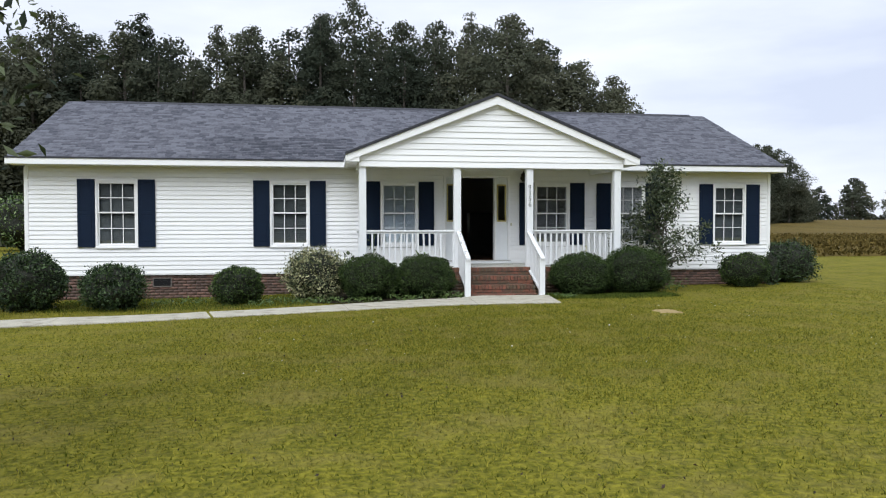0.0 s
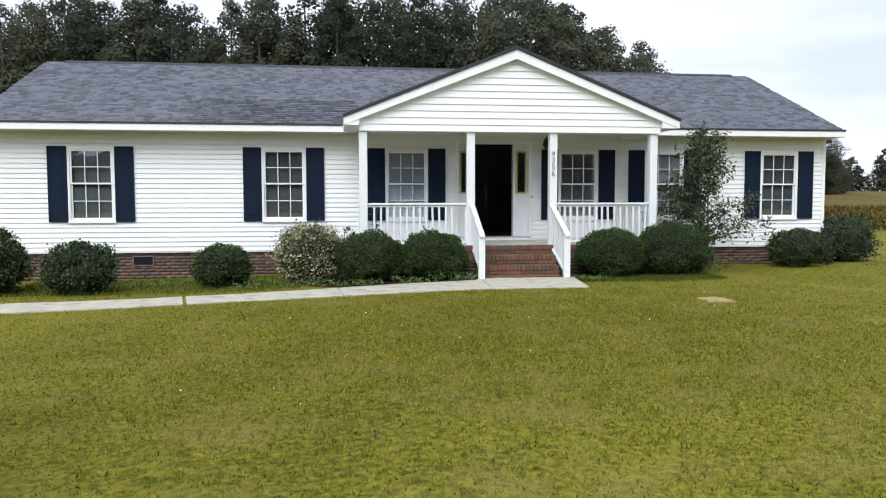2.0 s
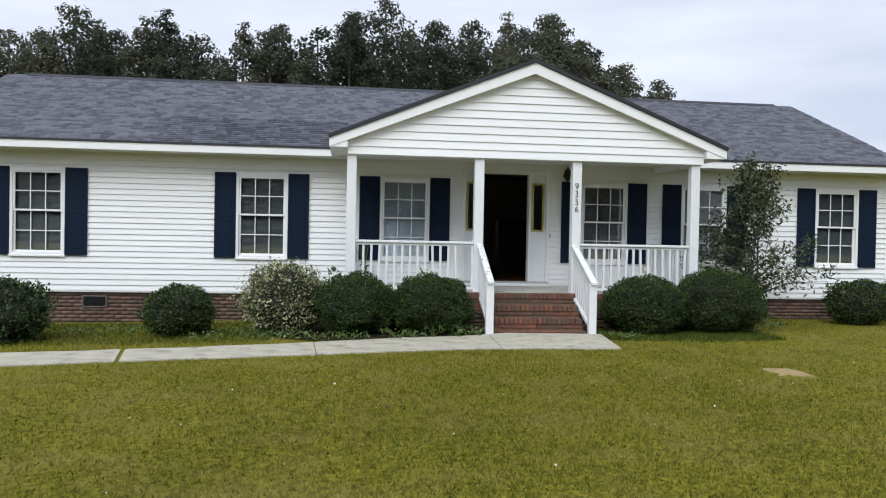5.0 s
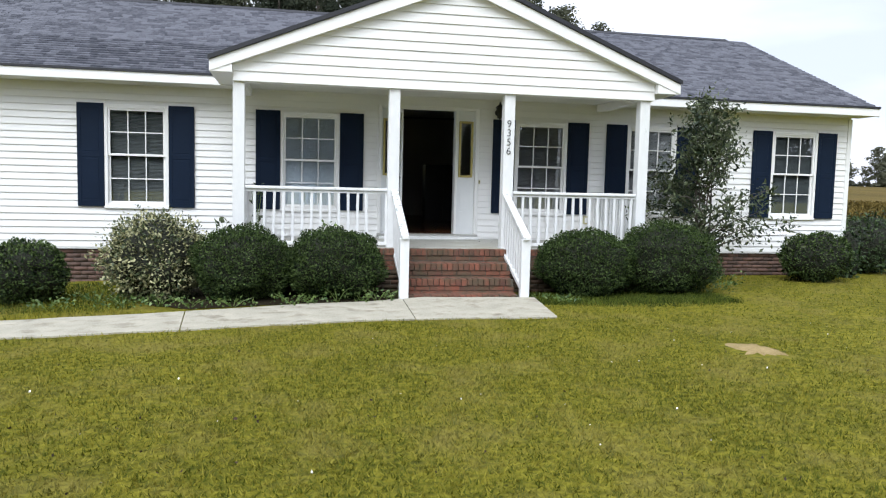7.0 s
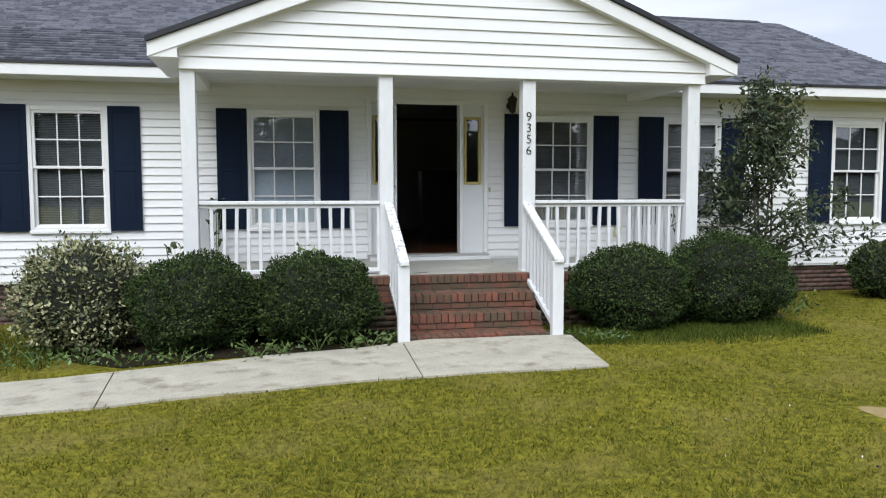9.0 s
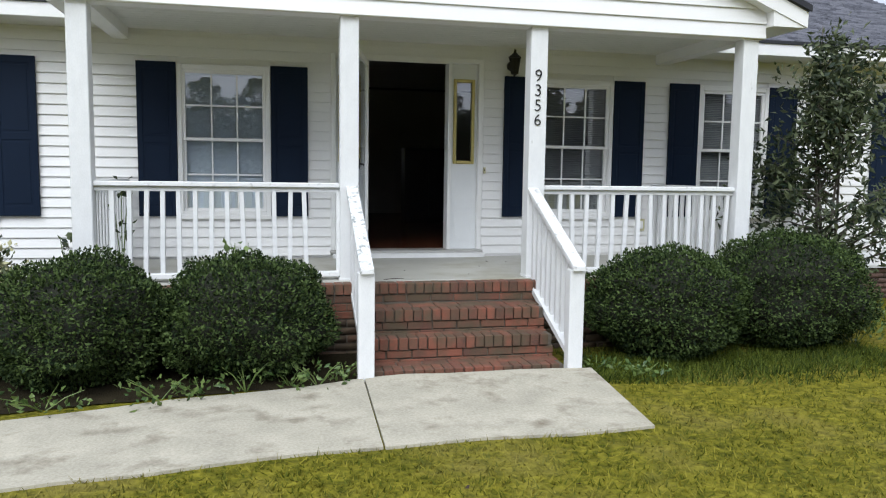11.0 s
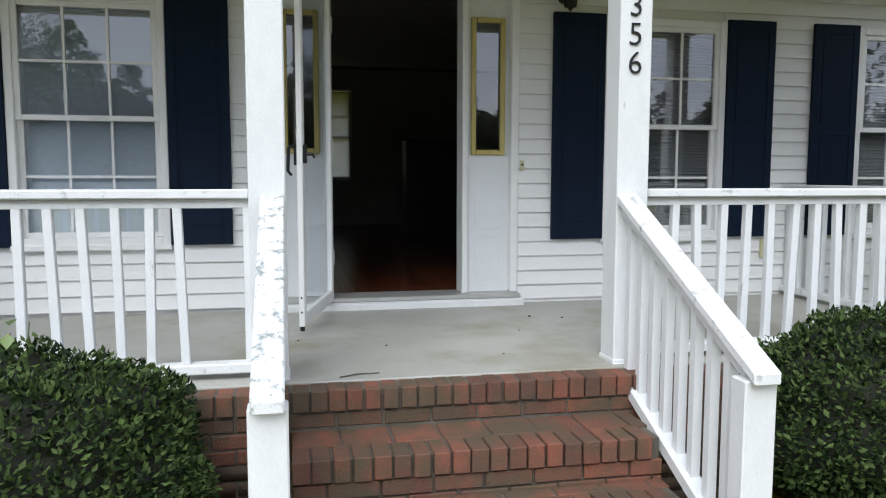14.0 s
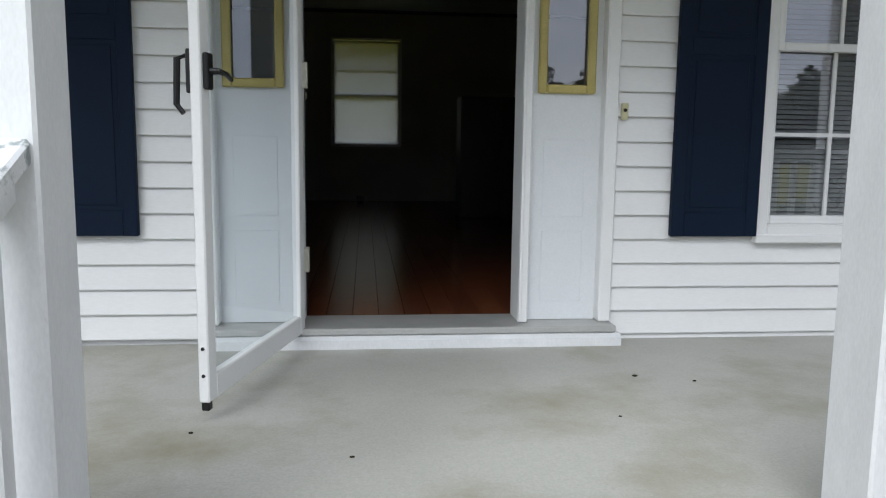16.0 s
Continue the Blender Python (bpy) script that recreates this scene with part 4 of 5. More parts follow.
bm = boxed(BX0 + 0.03, BX1 - 0.03, -1.79, -0.02, -0.3, 0.45)
part("core", bm, MORTAR, porch)
STEP_X0, STEP_X1 = -0.84, 0.655
rng = random.Random(21)


def brick_at(parent, x0, x1, y0, y1, z0, z1):
    j = [rng.uniform(-0.0025, 0.0025) for _ in range(6)]
    return part("brick", boxed(x0 + j[0], x1 + j[1], y0 + j[2], y1 + j[3], z0 + j[4], z1 + j[5], 0.004), BRICK, parent)


# edging on the porch front: a rowlock course on top, then stretchers below it
x = BX0
while x < BX1 - 0.05:
    brick_at(porch, x, x + 0.066, PY - 0.135, PY - 0.004, FLOOR - 0.095, FLOOR - 0.006)
    x += 0.0755
for k in range(3):
    x = BX0 - (0.1 if k % 2 else 0)
    z = FLOOR - 0.165 - 0.067 * k
    while x < BX1 - 0.02:
        a, b = max(x, BX0), min(x + 0.194, BX1)
        if b - a > 0.04 and not (STEP_X0 + 0.05 < a and b < STEP_X1 - 0.05 and k > 0):
            brick_at(porch, a, b, PY - 0.12, PY + 0.03, z, z + 0.057)
        x += 0.204
part("mortar_bed", boxed(BX0 + 0.01, BX1 - 0.01, PY - 0.113, PY + 0.0, 0.05, FLOOR - 0.010), STEPMORTAR, porch)
v, f = [], []
for k in range(3, 10):
    x = BX0 - (0.1 if k % 2 else 0)
    z = FLOOR - 0.165 - 0.067 * k
    while x < BX1 - 0.02:
        a, b = max(x, BX0), min(x + 0.194, BX1)
        if b - a > 0.04 and not (STEP_X0 + 0.05 < a and b < STEP_X1 - 0.05):
            n, y0 = len(v), PY - 0.12
            v += [(a, y0, z), (b, y0, z), (b, y0, z + 0.057), (a, y0, z + 0.057), (a, y0 + 0.01, z), (b, y0 + 0.01, z), (b, y0 + 0.01, z + 0.057), (a, y0 + 0.01, z + 0.057)]
            f += [(n, n + 1, n + 2, n + 3), (n + 3, n + 2, n + 6, n + 7), (n + 4, n + 5, n + 1, n), (n + 1, n + 5, n + 6, n + 2), (n + 4, n, n + 3, n + 7)]
        x += 0.204
mesh_part("bricks", v, f, BRICK, porch, "", "stuff")

# steps: each tread has stretchers at its back and rowlocks at its nose
steps = thing("front_steps", "worn mossy red brick steps up to the porch", "steps", at=(-0.07, -2.4, 0.05))
TREADS = ((0.465, -2.31, -1.95), (0.285, -2.53, -2.30), (0.105, -2.80, -2.52))     # top, nose, back
for top, nose, back in TREADS:
    part("mortar_core", boxed(STEP_X0 + 0.01, STEP_X1 - 0.01, nose + 0.03, back + 0.04, -0.05, top - 0.012), STEPMORTAR, steps)
for top, nose, back in TREADS:
    x = STEP_X0
    while x < STEP_X1 - 0.05:
        brick_at(steps, x, min(x + 0.067, STEP_X1), nose, nose + 0.155, top - 0.092, top)
        x += 0.0765
    x = STEP_X0
    while x < STEP_X1 - 0.03:
        brick_at(steps, x, min(x + 0.194, STEP_X1), nose + 0.163, back + 0.02, top - 0.055, top - 0.004)
        x += 0.204
    if top > 0.2:
        x = STEP_X0 - 0.07
        while x < STEP_X1 - 0.03:
            brick_at(steps, max(x, STEP_X0), min(x + 0.194, STEP_X1), nose + 0.014, nose + 0.10, top - 0.160, top - 0.101)
            brick_at(steps, max(x + 0.1, STEP_X0), min(x + 0.294, STEP_X1), nose + 0.016, nose + 0.10, top - 0.226, top - 0.169)
            x += 0.204


# bits lying on the porch floor
for px, py, s in ((0.64, -0.55, 0.007), (0.83, -0.62, 0.005), (-0.35, -1.2, 0.005), (0.2, -1.5, 0.004), (-0.8, -1.0, 0.005), (0.45, -0.95, 0.004)):
    bm = bmesh.new()
    bmesh.ops.create_icosphere(bm, subdivisions=1, radius=s, matrix=Matrix.Translation((px, py, FLOOR + s * 0.5)) @ Matrix.Diagonal((1.6, 1, 0.6, 1)))
    tagged(part("grit", bm, SOIL), "tiny dark crumb on the porch floor", "debris", "crumbs on the porch")
tagged(part("twig", tube(bmesh.new(), [(-0.63, -1.80, FLOOR + 0.004), (-0.55, -1.77, FLOOR + 0.007), (-0.45, -1.755, FLOOR + 0.004)], (0.003, 0.004, 0.002), 5), BARK), "thin dry twig on the porch floor", "twig")


# ---- railings ----
def baluster(parent, x, y, z0, z1, lean=0.0, half=0.019):
    bm = boxed(-half, half, -half, half, 0, z1 - z0, 0.003, Matrix.Translation((x, y, z0)) @ Matrix.Rotation(lean, 4, "Y"))
    part("baluster", bm, WOODPAINT, parent)


def railing(xa, xb, ya, yb, label):
    """A level porch railing between two posts."""
    r = thing("porch_railing", label, "railing", "railings of the porch", at=((xa + xb) / 2, (ya + yb) / 2, FLOOR))
    along_x = abs(xb - xa) > abs(yb - ya)
    if along_x:
        part("top_rail", boxed(xa, xb, ya - 0.05, ya + 0.045, 1.425, 1.465, 0.006), CAPPAINT, r)
        part("upper_rail", boxed(xa, xb, ya - 0.018, ya + 0.018, 1.385, 1.425, 0.003), WOODPAINT, r)
        part("bottom_rail", boxed(xa, xb, ya - 0.04, ya + 0.04, 0.668, 0.712, 0.005), CAPPAINT, r)
    else:
        part("top_rail", boxed(xa - 0.05, xa + 0.045, ya, yb, 1.425, 1.465, 0.006), CAPPAINT, r)
        part("upper_rail", boxed(xa - 0.018, xa + 0.018, ya, yb, 1.385, 1.425, 0.003), WOODPAINT, r)
        part("bottom_rail", boxed(xa - 0.04, xa + 0.04, ya, yb, 0.668, 0.712, 0.005), CAPPAINT, r)
    q = random.Random(int(100 * (xa + 7 * ya + 50)))
    first, last = (ya + 0.1, yb - 0.04) if not along_x else (0.988, xb - 0.06) if xa > 0 else (xa + 0.13, -1.29)
    n = round((last - first) / 0.126)
    places = [first + (last - first) * i / n for i in range(n + 1)]
    if along_x and xa < 0:
        places.append(-1.012)              # a wider gap before the last one
    for u in places:
        x, y = (u, ya) if along_x else (xa, u)
        lean = q.choice((0, 0, 0, 0.01, 0.015, -0.012, 0.03, -0.03)) if along_x else 0
        baluster(r, x - (lean * 0.3), y, 0.712, 1.388, lean, 0.0185)
    part("rail_foot", boxed((xa + xb) / 2 - 0.035, (xa + xb) / 2 + 0.035, (ya + yb) / 2 - 0.035, (ya + yb) / 2 + 0.035, FLOOR, 0.668), WOODPAINT, r)


railing(POSTS[0] + 0.078, POSTS[1] - 0.078, -1.705, -1.705, "white wooden railing with crooked balusters and flaking paint")
railing(POSTS[2] + 0.078, POSTS[3] - 0.078, -1.705, -1.705, "white wooden railing with square balusters")
railing(POSTS[0], POSTS[0], -1.63, -0.012, "white wooden side railing of the porch")
railing(POSTS[3], POSTS[3], -1.63, -0.012, "white wooden side railing of the porch")


def stair_railing(x, label, cap):
    """A sloping rail from the porch post down to a newel on the walkway."""
    foot = ground_z(x, -2.87) + 0.02
    r = thing("stair_railing", label, "railing", "railings of the steps", at=(x, -2.86, foot))
    part("newel_post", boxed(x - 0.06, x + 0.06, -2.865, -2.775, foot - 0.01, 0.845, 0.006), WOODPAINT, r)
    y0, z0, y1, z1 = -2.90, 0.835, -1.785, 1.40
    k = (z1 - z0) / (y1 - y0)
    bm = bmesh.new()
    sheet(bm, [(x - 0.05, y0, z0), (x - 0.05, y1, z1), (x - 0.05, y1, z1 + 0.045), (x - 0.05, y0, z0 + 0.045)], (0.10, 0, 0))
    bmesh.ops.bevel(bm, geom=bm.edges[:], offset=0.006, segments=1, affect="EDGES")
    part("hand_rail", bm, cap, r, "white hand rail with worn paint")
    part("under_rail", sheet(bmesh.new(), [(x - 0.02, y0 + 0.1, z0 + 0.1 * k - 0.06), (x - 0.02, y1, z1 - 0.06), (x - 0.02, y1, z1 - 0.001), (x - 0.02, y0 + 0.1, z0 + 0.1 * k - 0.001)], (0.04, 0, 0)), WOODPAINT, r)
    low = lambda y: 0.595 + (y + 1.785) * 0.43
    rx = x - 0.012 if x > 0 else x + 0.012
    part("lower_rail", sheet(bmesh.new(), [(rx - 0.036, -2.775, low(-2.775)), (rx - 0.036, y1, low(y1)), (rx - 0.036, y1, low(y1) + 0.05), (rx - 0.036, -2.775, low(-2.775) + 0.05)], (0.072, 0, 0)), WOODPAINT, r)
    n = 8
    for i in range(n):
        y = -2.74 + (y1 - 0.02 + 2.74) * (i + 0.5) / n
        zt = z0 + (y - y0) * k
        a = [(x - 0.019, y - 0.019, low(y - 0.019) + 0.045), (x - 0.019, y + 0.019, low(y + 0.019) + 0.045), (x - 0.019, y + 0.019, zt - 0.03 + 0.019 * k), (x - 0.019, y - 0.019, zt - 0.03 - 0.019 * k)]
        part("baluster", sheet(bmesh.new(), a, (0.038, 0, 0)), WOODPAINT, r)


stair_railing(-0.905, "white stair railing with a peeling mildewed hand rail", CAPWORN)
stair_railing(0.705, "white stair railing beside the brick steps", CAPPAINT)


# ---- small fixtures ----
def build_lantern():
    x, y, z = 1.035, -0.012, 2.70
    lamp = thing("wall_lantern", "dark bronze carriage lantern on the siding", "wall lamp", at=(x, y, z))
    part("wall_plate", tube(bmesh.new(), [(x, y, z + 0.05), (x, y - 0.02, z + 0.05), (x, y - 0.028, z + 0.05)], (0.055, 0.055, 0.04), 14), BRONZE, lamp)
    part("arm", tube(bmesh.new(), [(x, y - 0.02, z + 0.05), (x, y - 0.07, z + 0.02), (x, y - 0.11, z + 0.02), (x, y - 0.13, z + 0.06)], (0.010, 0.010, 0.010, 0.010)), BRONZE, lamp)
    part("roof_cap", tube(bmesh.new(), [(x, y - 0.12, z + a) for a in (0.125, 0.135, 0.175, 0.19, 0.205, 0.225)], (0.075, 0.07, 0.025, 0.012, 0.016, 0.003), 8), BRONZE, lamp)
    part("base", tube(bmesh.new(), [(x, y - 0.12, z + a) for a in (-0.075, -0.055, -0.045, -0.03)], (0.004, 0.018, 0.045, 0.045), 8), BRONZE, lamp)
    part("globe", tube(bmesh.new(), [(x, y - 0.12, z - 0.03), (x, y - 0.12, z + 0.125)], (0.036, 0.058), 8), BRONZE, lamp, "smoky dark lantern glass")
    for i in range(4):
        a = math.pi / 4 + i * math.pi / 2
        part("bar", tube(bmesh.new(), [(x + 0.042 * math.cos(a), y - 0.12 + 0.042 * math.sin(a), z - 0.03), (x + 0.066 * math.cos(a), y - 0.12 + 0.066 * math.sin(a), z + 0.128)], (0.005, 0.005), 6), BRONZE, lamp)


build_lantern()
bell = thing("doorbell", "small cream door bell with dark button", "doorbell", at=(0.745, -0.012, 1.60))
part("plate", boxed(0.731, 0.759, -0.026, -0.012, 1.565, 1.632, 0.003), CREAM, bell)
part("button", tube(bmesh.new(), [(0.745, -0.026, 1.603), (0.745, -0.031, 1.603)], (0.008, 0.007), 10), BLACK, bell)
outlet = thing("outdoor_outlet", "cream outdoor outlet cover on the siding", "outlet", at=(2.66, -0.012, 1.0))
part("plate", boxed(2.60, 2.71, -0.03, -0.010, 0.92, 1.06, 0.004), CREAM, outlet)
part("lid", boxed(2.625, 2.685, -0.04, -0.03, 0.945, 1.035, 0.006), TRIM, outlet)

number = thing("house_number", "black metal digits on the porch post", "house number", at=(0.725, -1.788, 2.2))
for digit, z in zip("9356", (2.378, 2.25, 2.12, 1.992)):
    curve = bpy.data.curves.new("digit", "FONT")
    curve.body, curve.size, curve.extrude, curve.align_x = digit, 0.148, 0.004, "CENTER"
    curve.offset = -0.002
    temp = bpy.data.objects.new("digit_curve", curve)
    scene.collection.objects.link(temp)
    me = bpy.data.meshes.new_from_object(temp.evaluated_get(bpy.context.evaluated_depsgraph_get()))
    bpy.data.objects.remove(temp)
    me.transform(Matrix.Translation((0.728, -1.790, z)) @ Matrix.Rotation(radians(90), 4, "X"))
    me.transform(Matrix.Translation(-number.location))
    me.materials.clear()
    me.materials.append(BLACK)
    o = new("digit", me)
    o.parent = number
    tagged(o, "black digit " + digit)


# ---- shrubs ----
def bush(cx, cy, rx, ry, h, leaves, size, material, label, seed, group="", rough=0.08, spill=0.0, base=0.02, width=0.55):
    """A clipped shrub: a core coloured as the shade inside, under a dense skin of single leaves."""
    rng = np.random.default_rng(seed)
    g = ground_z(cx, cy)
    b = thing("bush", label, "bush", group, at=(cx, cy, g))
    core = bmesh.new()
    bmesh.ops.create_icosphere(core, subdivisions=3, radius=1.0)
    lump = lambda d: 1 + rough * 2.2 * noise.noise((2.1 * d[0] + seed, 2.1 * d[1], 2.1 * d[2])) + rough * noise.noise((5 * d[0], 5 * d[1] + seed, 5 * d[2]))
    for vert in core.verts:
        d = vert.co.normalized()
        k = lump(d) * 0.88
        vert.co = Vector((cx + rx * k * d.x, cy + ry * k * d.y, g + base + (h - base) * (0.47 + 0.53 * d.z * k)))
    part("inner_mass", core, BOXCORE, b, "solid core coloured as the shade between the leaves", shade=True)
    d = rng.normal(size=(leaves, 3))
    d /= np.linalg.norm(d, axis=1, keepdims=True)
    d = d[d[:, 2] > -0.93]
    k = np.array([lump(q) for q in d]) * (0.90 + 0.12 * rng.random(len(d)) ** 1.3 + spill * (rng.random(len(d)) ** 6))
    p = np.stack([cx + rx * k * d[:, 0], cy + ry * k * d[:, 1], g + base + (h - base) * (0.47 + 0.53 * d[:, 2] * k)], 1)
    out = d / np.array([rx, ry, h / 2]) + np.array([0, 0, 0.35])
    v, f = leaf_arrays(p, out, size, rng, width, 0.75, False, 1.0)
    mesh_part("foliage", v, f, material, b)
    bm = bmesh.new()
    for i in range(4):
        a = i * 1.7 + seed
        tube(bm, [(cx + 0.05 * math.cos(a), cy + 0.05 * math.sin(a), g - 0.03), (cx + 0.3 * rx * math.cos(a), cy + 0.3 * ry * math.sin(a), g + 0.35 * h)], (0.018, 0.010), 6)
    part("stem", bm, BARK, b)
    return b


DARKBUSH = "rounded dark green clipped boxwood bush"
PAIR = "clipped bushes before the porch"
bush(-2.91, -2.36, 0.65, 0.64, 0.93, 24000, 0.031, BOX, DARKBUSH + " by the porch", 1, PAIR)
bush(-1.76, -2.40, 0.65, 0.60, 0.89, 24000, 0.031, BOX, DARKBUSH + " beside the brick steps", 2, PAIR)
bush(1.74, -2.32, 0.71, 0.62, 0.93, 24000, 0.031, BOX, DARKBUSH + " beside the brick steps", 3, PAIR)
bush(3.06, -2.15, 0.78, 0.66, 1.04, 24000, 0.031, BOX, DARKBUSH + " under the young tree", 4, PAIR)
bush(-4.03, -2.05, 0.66, 0.58, 1.06, 8000, 0.050, VARIE, "loose variegated cream and green shrub at the house front", 5, "", 0.12, 0.22)
bush(-5.66, -1.95, 0.55, 0.50, 0.80, 7000, 0.042, BOX, DARKBUSH + " at the foundation", 6, "bushes along the foundation")
bush(-8.02, -2.45, 0.58, 0.52, 0.90, 6000, 0.055, HOLLY, "glossy broad-leaved green shrub against the foundation", 7, "bushes along the foundation", 0.12, 0.2)
bush(-9.62, -2.40, 0.72, 0.66, 1.16, 8000, 0.055, HOLLY, "large dark glossy shrub at the house corner", 8, "bushes along the foundation", 0.1, 0.1)
bush(-11.2, 3.0, 0.75, 0.7, 1.15, 5000, 0.055, HOLLY, "dark shrub beyond the house corner", 9, "", 0.1)
bush(6.55, -0.85, 0.68, 0.42, 0.86, 6000, 0.045, BOX, DARKBUSH + " at the house end", 10, "bushes at the house end")
bush(8.55, 0.55, 0.88, 0.62, 1.08, 6500, 0.055, HOLLY, "loose dark shrub off the house corner", 11, "bushes at the house end", 0.14, 0.2)
bush(7.62, -0.30, 0.22, 0.2, 0.85, 900, 0.06, HOLLY, "small upright shrub at the house corner", 12, "", 0.15, 0.3)


def sprigs(name, label, category, spots, material, seed, leaf=0.07, kind="", width=0.55):
    """Low weeds: a few leaning stems with leaves."""
    rng = np.random.default_rng(seed)
    for cx, cy, r, h, n in spots:
        g = ground_z(cx, cy) if cy < -1.99 or not (BX0 < cx < BX1) else FLOOR
        t = thing(name, label, category, "weeds by the porch", kind, at=(cx, cy, g))
        bm = bmesh.new()
        for i in range(5):
            a = rng.uniform(0, 6.28)
            tube(bm, [(cx, cy, g - 0.01), (cx + 0.4 * r * math.cos(a), cy + 0.4 * r * math.sin(a), g + 0.6 * h), (cx + 0.8 * r * math.cos(a), cy + 0.8 * r * math.sin(a), g + 0.95 * h)], (0.005, 0.004, 0.002), 5)
        part("stem", bm, WEED, t)
        u = rng.random((n, 3))
        a = u[:, 0] * 6.283
        rad = r * np.sqrt(u[:, 1])
        p = np.stack([cx + rad * np.cos(a), cy + rad * np.sin(a), g + h * (0.15 + 0.85 * u[:, 2])], 1)
        v, f = leaf_arrays(p, np.stack([np.cos(a), np.sin(a), np.full(n, 0.5)], 1), leaf, rng, width, 0.6)
        mesh_part("foliage", v, f, material, t)


sprigs("weed", "low leafy green weed at the edge of the walkway", "weed",
       ((-1.25, -2.88, 0.22, 0.16, 60), (-1.75, -2.92, 0.20, 0.20, 40), (-1.05, -2.75, 0.12, 0.12, 40), (0.95, -2.72, 0.18, 0.10, 60), (1.25, -2.95, 0.2, 0.09, 60),
        (-3.9, -2.75, 0.3, 0.14, 60), (-2.3, -3.0, 0.3, 0.13, 70), (-3.0, -3.05, 0.3, 0.12, 70), (-3.5, -2.95, 0.3, 0.13, 70), (-4.3, -2.75, 0.35, 0.14, 90), (-4.7, -2.3, 0.35, 0.15, 90), (-1.45, -2.85, 0.15, 0.12, 40), (-2.05, -2.95, 0.2, 0.1, 40), (-5.2, -2.6, 0.3, 0.13, 60), (-6.6, -1.5, 0.4, 0.14, 80), (-7.2, -1.7, 0.3, 0.13, 60), (3.7, -2.3, 0.35, 0.3, 120), (4.2, -1.9, 0.3, 0.3, 90)), WEED, 31, 0.05)
sprigs("vine_shoot", "broad green leaves poking out above a clipped bush", "weed", ((-1.80, -2.28, 0.13, 1.02, 22),), WEED, 32, 0.08, "", 0.8)
sprigs("porch_weed", "thin dark leafy weed climbing by the porch post", "weed", ((-3.32, -0.9, 0.12, 1.0, 70), (-2.80, -1.45, 0.10, 0.85, 26)), YOUNG, 33, 0.08)


def branch_tree(name, label, category, x, y, height, spread, leaf_n, leaf, leaf_mat, seed, stems=3, low=0.25, group="", droop=0.0, cone=False):
    """A small tree of several stems with limbs, twigs and separate leaves."""
    rng = random.Random(seed)
    nr = np.random.default_rng(seed)
    g = ground_z(max(-14, min(14, x)), max(-20, min(6, y)))
    t = thing(name, label, category, group, at=(x, y, g))
    bm = bmesh.new()
    ends = []
    for s in range(stems):
        a = 2 * math.pi * s / stems + rng.uniform(-0.4, 0.4)
        lean = rng.uniform(0.08, 0.22) * spread * (0.5 if cone else 1)
        path, p = [], Vector((x + 0.05 * math.cos(a), y + 0.05 * math.sin(a), g - 0.05))
        top = height * rng.uniform(0.8, 1.0)
        for i in range(7):
            u = i / 6
            path.append(p + Vector((lean * u ** 1.4 * math.cos(a) + 0.04 * math.sin(5 * u + s), lean * u ** 1.4 * math.sin(a), top * u)))
        r0 = 0.022 if cone else 0.018 + 0.011 * height
        tube(bm, path, [r0 * (1 - 0.85 * i / 6) for i in range(7)], 7)
        for i in range(16):
            u = low + (0.97 - low) * (i + rng.random()) / 16
            k = min(5, int(u * 6))
            q = path[k].lerp(path[k + 1], u * 6 - k)
            b = rng.uniform(0, 2 * math.pi)
            reach = spread * (0.25 + 0.75 * math.sin(math.pi * min(1, (1.05 - u) / (1.05 - low)) ** 0.8)) * rng.uniform(0.5, 1.0)
            if cone:
                reach = spread * (1.06 - u) * rng.uniform(0.4, 1.1)
            e = q + Vector((reach * math.cos(b), reach * math.sin(b), reach * rng.uniform(0.15, 0.7) - droop * reach))
            mid = q.lerp(e, 0.5) + Vector((0, 0, 0.08 * reach))
            tube(bm, [q, mid, e], [0.010 + 0.003 * height * (1 - u), 0.007, 0.003], 5)
            for j in range(3):
                ends.append(q.lerp(e, 0.45 + 0.27 * j) + Vector([rng.uniform(-0.06, 0.06) * spread for _ in range(3)]))
    part("trunk", bm, BARK, t, shade=True)
    pts = np.array([tuple(e) for e in ends])
    idx = nr.integers(0, len(pts), leaf_n)
    p = pts[idx] + nr.normal(0, (0.06 if cone else 0.085) * spread, (leaf_n, 3))
    v, f = leaf_arrays(p, nr.normal(size=(leaf_n, 3)) + np.array([0, 0, -0.4]), leaf, nr, 0.38, 0.5)
    mesh_part("crown", v, f, leaf_mat, t)
    return t


branch_tree("young_tree", "slender young evergreen tree with loose narrow leaves", "tree", 4.10, -1.35, 3.40, 1.55, 6400, 0.088, YOUNG, 41, 4, 0.10, cone=True)
branch_tree("crape_myrtle", "multi-stemmed small tree with thin autumn leaves", "tree", -22.3, 8.0, 4.7, 2.2, 7000, 0.17, MYRTLE, 42, 4, 0.35, "small trees of the yard")
branch_tree("crape_myrtle", "yellowing multi-stemmed small tree in the yard", "tree", -24.7, 21.0, 4.4, 2.1, 6000, 0.17, MYRTLE, 43, 4, 0.3, "small trees of the yard")
branch_tree("shade_tree", "leafy tree at the edge of the front yard", "tree", -7.95, -14.1, 6.4, 2.9, 16000, 0.085, YOUNG, 44, 2, 0.3, "", 0.55)
lamp_post = thing("lamp_post", "dark lantern on a post in a far garden bed", "street lamp", at=(-37.5, 32.0, -0.15))
part("pole", tube(bmesh.new(), [(-37.5, 32, -0.2), (-37.5, 32, 2.0)], (0.09, 0.09), 8), BARK, lamp_post)
